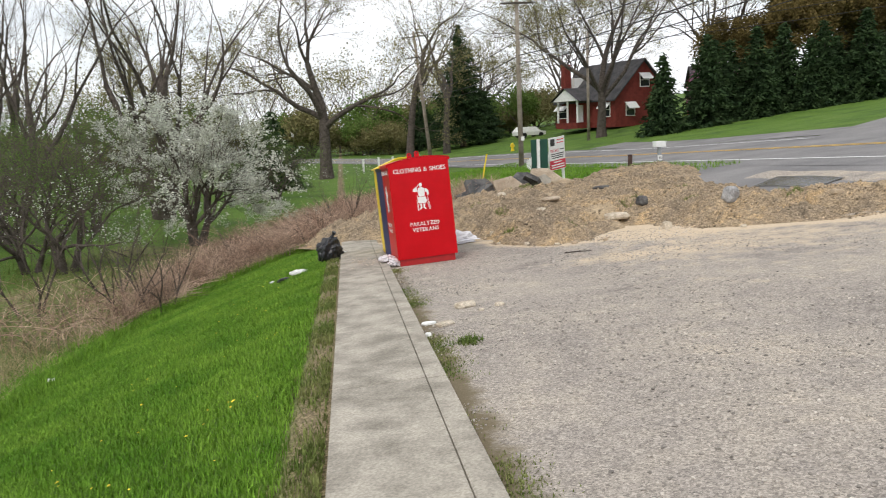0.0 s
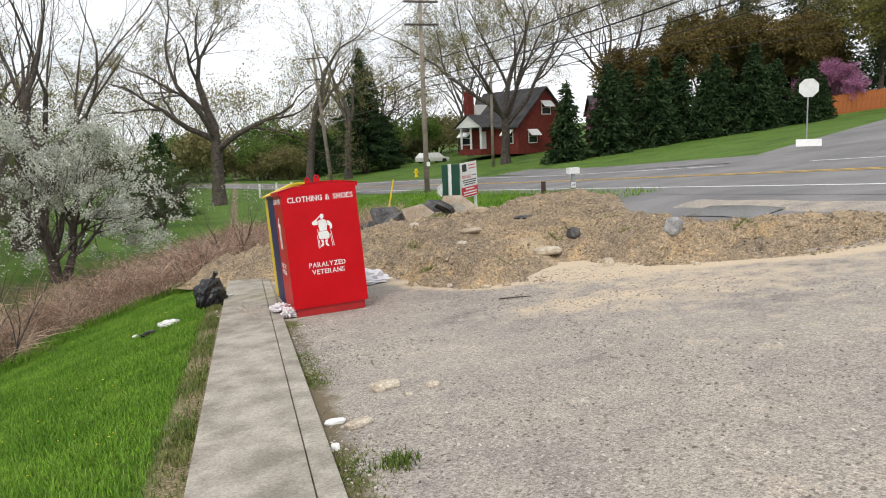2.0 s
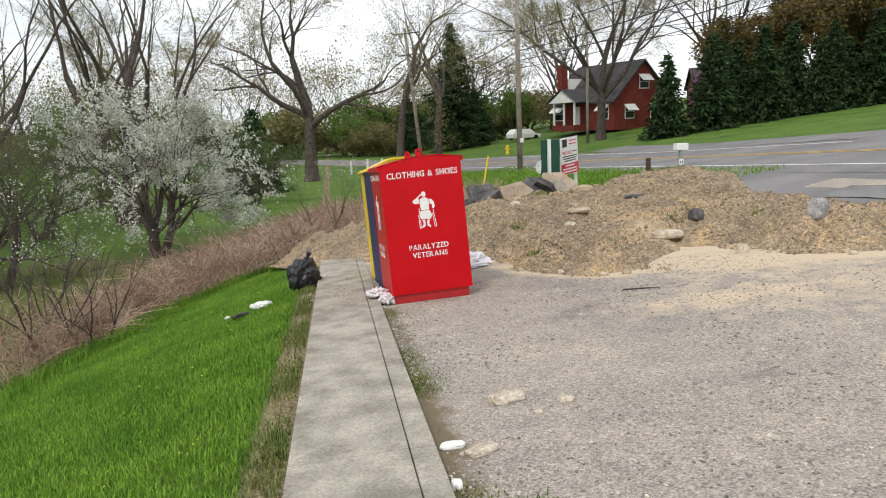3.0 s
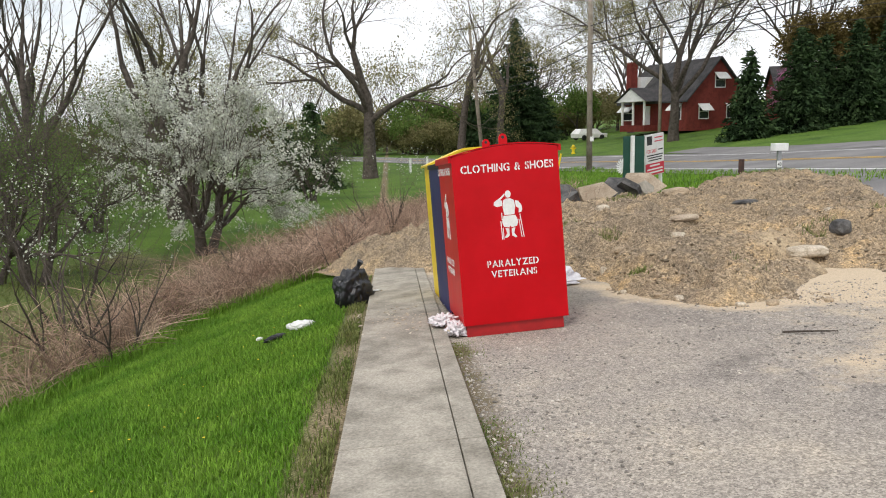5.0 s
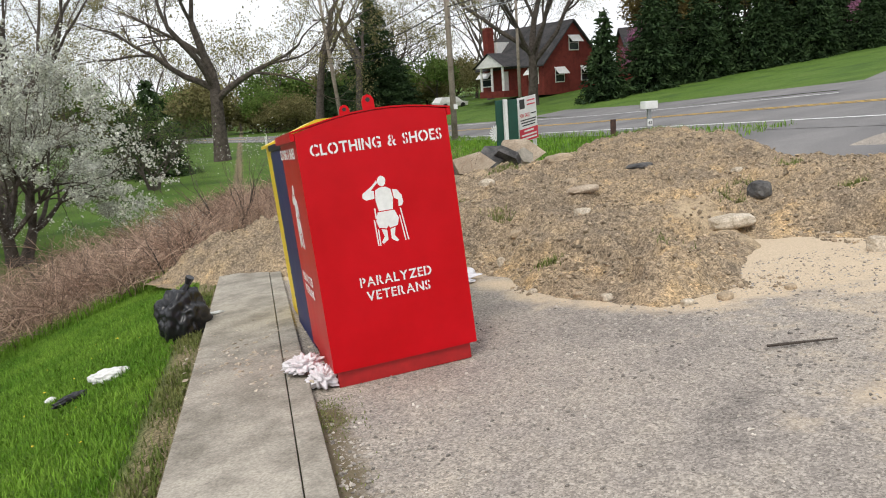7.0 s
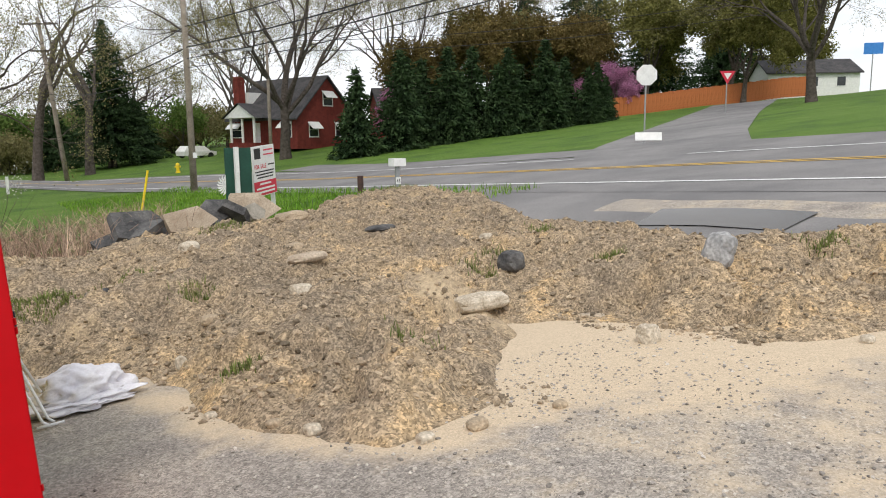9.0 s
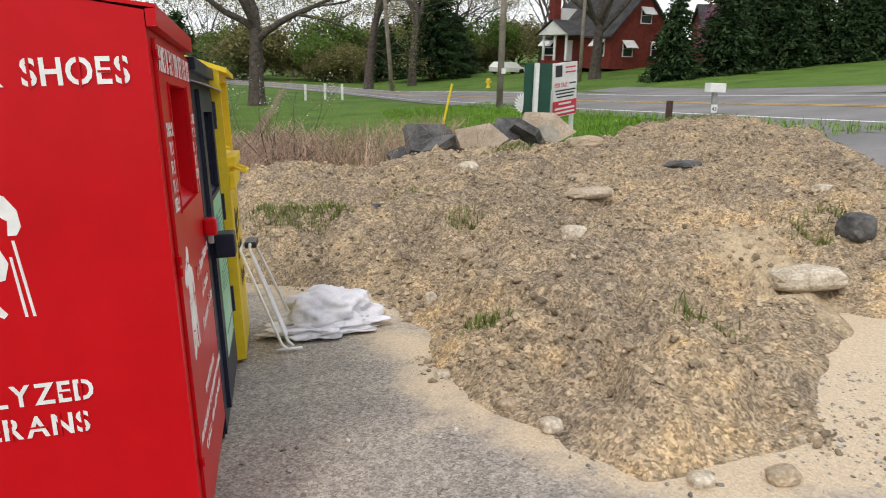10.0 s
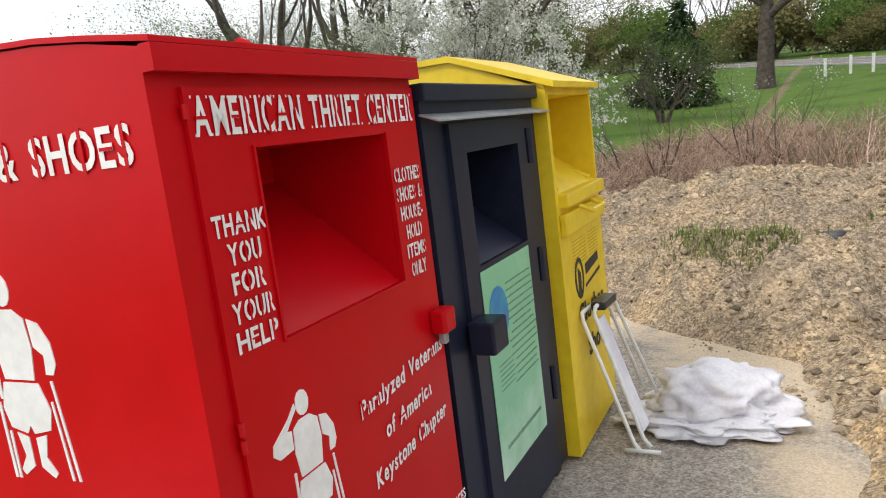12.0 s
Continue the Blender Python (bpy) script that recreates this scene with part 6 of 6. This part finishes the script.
# ---- houses ----
def house():
    hx, hy_ = 35.2, 84.0
    z0 = h1(hx, hy_) - 0.2
    b = thing("brick_house", Matrix.Translation((hx, hy_, z0)) @ pose(0, 0, 0, 0, 0, 20), "red brick house with a steep dark roof, white porch and awnings", "house")
    W, D, E, R = 8.6, 11.0, 3.4, 7.6
    # gable end faces the road side (-y); the porch side faces -x
    w = MB()
    w.box(-W / 2, 0, 0, W / 2, D, E)
    w.add([(-W / 2, 0, E), (W / 2, 0, E), (0, 0, R), (-W / 2, D, E), (W / 2, D, E), (0, D, R)], [(0, 1, 2), (4, 3, 5)])
    wall = part("wall", w, BRICKRED, b)
    r = MB()
    for s in (-1, 1):
        e = W / 2 + 0.4
        ez = E - 0.4 * (R - E) / (W / 2)
        p = [(s * e, -0.4, ez), (s * e, D + 0.4, ez), (0, D + 0.4, R), (0, -0.4, R)]
        q = [(x, y, z + 0.18) for x, y, z in p]
        r.add(p + q, [(0, 1, 2, 3), (7, 6, 5, 4), (0, 3, 7, 4), (1, 5, 6, 2), (0, 4, 5, 1)] if s > 0 else [(3, 2, 1, 0), (4, 5, 6, 7), (4, 7, 3, 0), (2, 6, 5, 1), (1, 5, 4, 0)])
    part("roof", r, SHINGLE, b, "dark shingle roof")
    part("chimney", bevel_box(-W / 2 - 0.1, D - 1.9, E - 1, -W / 2 + 0.8, D - 1.0, R + 0.3, 0.02, BRICKRED), BRICKRED, b, "brick chimney")

    def window(m, w_, h_, awn=True):
        f = MB()
        f.box(-w_ / 2 - 0.1, -0.06, -0.1, w_ / 2 + 0.1, -0.01, h_ + 0.1)
        fr_ = part("window", f, WHITE, b, "white framed window", m=m)
        g = MB()
        g.box(-w_ / 2, -0.075, 0, w_ / 2, -0.062, h_ / 2 - 0.03)
        g.box(-w_ / 2, -0.075, h_ / 2 + 0.03, w_ / 2, -0.062, h_)
        part("pane", g, WINDOW, fr_)
        if awn:
            a = MB()
            a.add([(-w_ / 2 - 0.2, 0, h_ + 0.15), (w_ / 2 + 0.2, 0, h_ + 0.15), (w_ / 2 + 0.2, -0.75, h_ - 0.55), (-w_ / 2 - 0.2, -0.75, h_ - 0.55), (-w_ / 2 - 0.2, 0, h_ + 0.09), (w_ / 2 + 0.2, 0, h_ + 0.09), (w_ / 2 + 0.2, -0.75, h_ - 0.62), (-w_ / 2 - 0.2, -0.75, h_ - 0.62)], [(0, 3, 2, 1), (4, 5, 6, 7), (3, 7, 6, 2), (0, 4, 7, 3), (1, 2, 6, 5)])
            part("awning", a, WHITE, fr_, "white metal awning")

    window(pose(0.2, 0, 4.6), 1.3, 1.4)
    window(pose(-2.0, 0, 1.3), 1.2, 1.4)
    window(pose(1.9, 0, 1.3), 1.2, 1.4)
    side = lambda y, z: pose(-W / 2, y, z, 0, 0, -90)
    window(side(1.6, 1.3), 1.4, 1.5)
    window(side(9.8, 1.3), 1.8, 1.5)
    # porch
    pc = MB()
    pc.box(-W / 2 - 2.2, 4.2, 0, -W / 2, 8.4, 0.7)
    part("porch_floor", pc, BRICKRED, b)
    for y in (4.4, 6.3, 8.2):
        c = MB()
        c.tube([(-W / 2 - 2.0, y, 0.7), (-W / 2 - 2.0, y, 3.3)], 0.14, 10)
        part("porch_column", c, WHITE, b, "white porch column")
    pr = MB()
    pr.poly([(-2.5, 0), (2.5, 0), (0, 1.4)], 2.4, Matrix.Translation((-W / 2, 6.3, 3.3)) @ pose(0, 0, 0, 0, 0, -90))
    part("porch_gable", pr, WHITE, b, "white porch gable")
    sh = MB()
    for s in (-1, 1):
        sh.add([(-W / 2 + 1.5, 6.3, 4.85), (-W / 2 - 2.6, 6.3, 4.85), (-W / 2 - 2.6, 6.3 + s * 2.8, 3.25), (-W / 2 + 1.5, 6.3 + s * 2.8, 3.25)], [(0, 1, 2, 3)])
    part("porch_roof", sh, SHINGLE, b)
    dm = MB()
    dm.box(-3.4, 8.6, E + 0.6, -1.2, 10.4, E + 2.8)
    part("dormer", dm, WHITE, b, "white dormer")
    dr = MB()
    dr.box(-W / 2 - 0.06, 5.8, 0.7, -W / 2 - 0.01, 6.8, 2.8)
    part("door", dr, WHITE, b, "white front door")


house()


def plain_house(m, W, D, E, R, wallmat, label):
    b = thing("house", m, label, "house")
    w = MB()
    w.box(-W / 2, 0, -0.5, W / 2, D, E)
    w.add([(-W / 2, 0, E), (-W / 2, D, E), (-W / 2, D / 2, R), (W / 2, 0, E), (W / 2, D, E), (W / 2, D / 2, R)], [(0, 2, 1), (3, 4, 5)])
    part("wall", w, wallmat, b)
    r = MB()
    for y0, s in ((-0.4, 1), (D + 0.4, -1)):
        p = [(-W / 2 - 0.3, y0, E - 0.1), (W / 2 + 0.3, y0, E - 0.1), (W / 2 + 0.3, D / 2, R), (-W / 2 - 0.3, D / 2, R)]
        q = [(x, y, z + 0.15) for x, y, z in p]
        r.add(p + q, [(0, 1, 2, 3), (7, 6, 5, 4), (0, 4, 5, 1), (1, 5, 6, 2), (0, 3, 7, 4)])
    part("roof", r, SHINGLE, b, "grey shingle roof")
    for x in (-W * 0.3, 0, W * 0.3):
        f = MB()
        f.box(x - 0.6, -0.05, 1.0, x + 0.6, -0.01, 2.3)
        wn_ = part("window", f, WHITE, b)
        g = MB()
        g.box(x - 0.5, -0.065, 1.1, x + 0.5, -0.052, 2.2)
        part("pane", g, WINDOW, wn_)


plain_house(at(43.5, 80, -20), 7, 8, 3.2, 5.4, BRICKRED, "brick house with a pale roof behind the evergreens")
plain_house(at(92, 62.5, -40), 11, 8, 2.7, 4.6, WHITE, "low pale house up on the hill")
car_ = MB()
car_.add([(-2.1, -0.85, 0.3), (2.1, -0.85, 0.3), (2.1, 0.85, 0.3), (-2.1, 0.85, 0.3), (-2.15, -0.88, 0.8), (2.15, -0.88, 0.75), (2.15, 0.88, 0.75), (-2.15, 0.88, 0.8), (-1.6, -0.7, 1.4), (0.6, -0.7, 1.4), (0.6, 0.7, 1.4), (-1.6, 0.7, 1.4), (1.3, -0.85, 0.85), (1.3, 0.85, 0.85)], [(0, 3, 2, 1), (0, 1, 5, 4), (2, 3, 7, 6), (1, 2, 6, 5), (3, 0, 4, 7), (8, 9, 10, 11), (4, 12, 9, 8), (5, 6, 13, 12), (12, 13, 10, 9), (13, 7, 11, 10), (7, 4, 8, 11), (4, 5, 12), (6, 7, 13)])
cr = thing("car", at(24.5, 96.5, 20), "white parked car beyond the lawn", "car")
part("body", car_, WHITE, cr)
for x in (-1.35, 1.3):
    for y in (-0.86, 0.86):
        wh = MB()
        wh.tube([(x, y - 0.1, 0.33), (x, y + 0.1, 0.33)], 0.33, 12)
        part("wheel", wh, BLACK, cr)
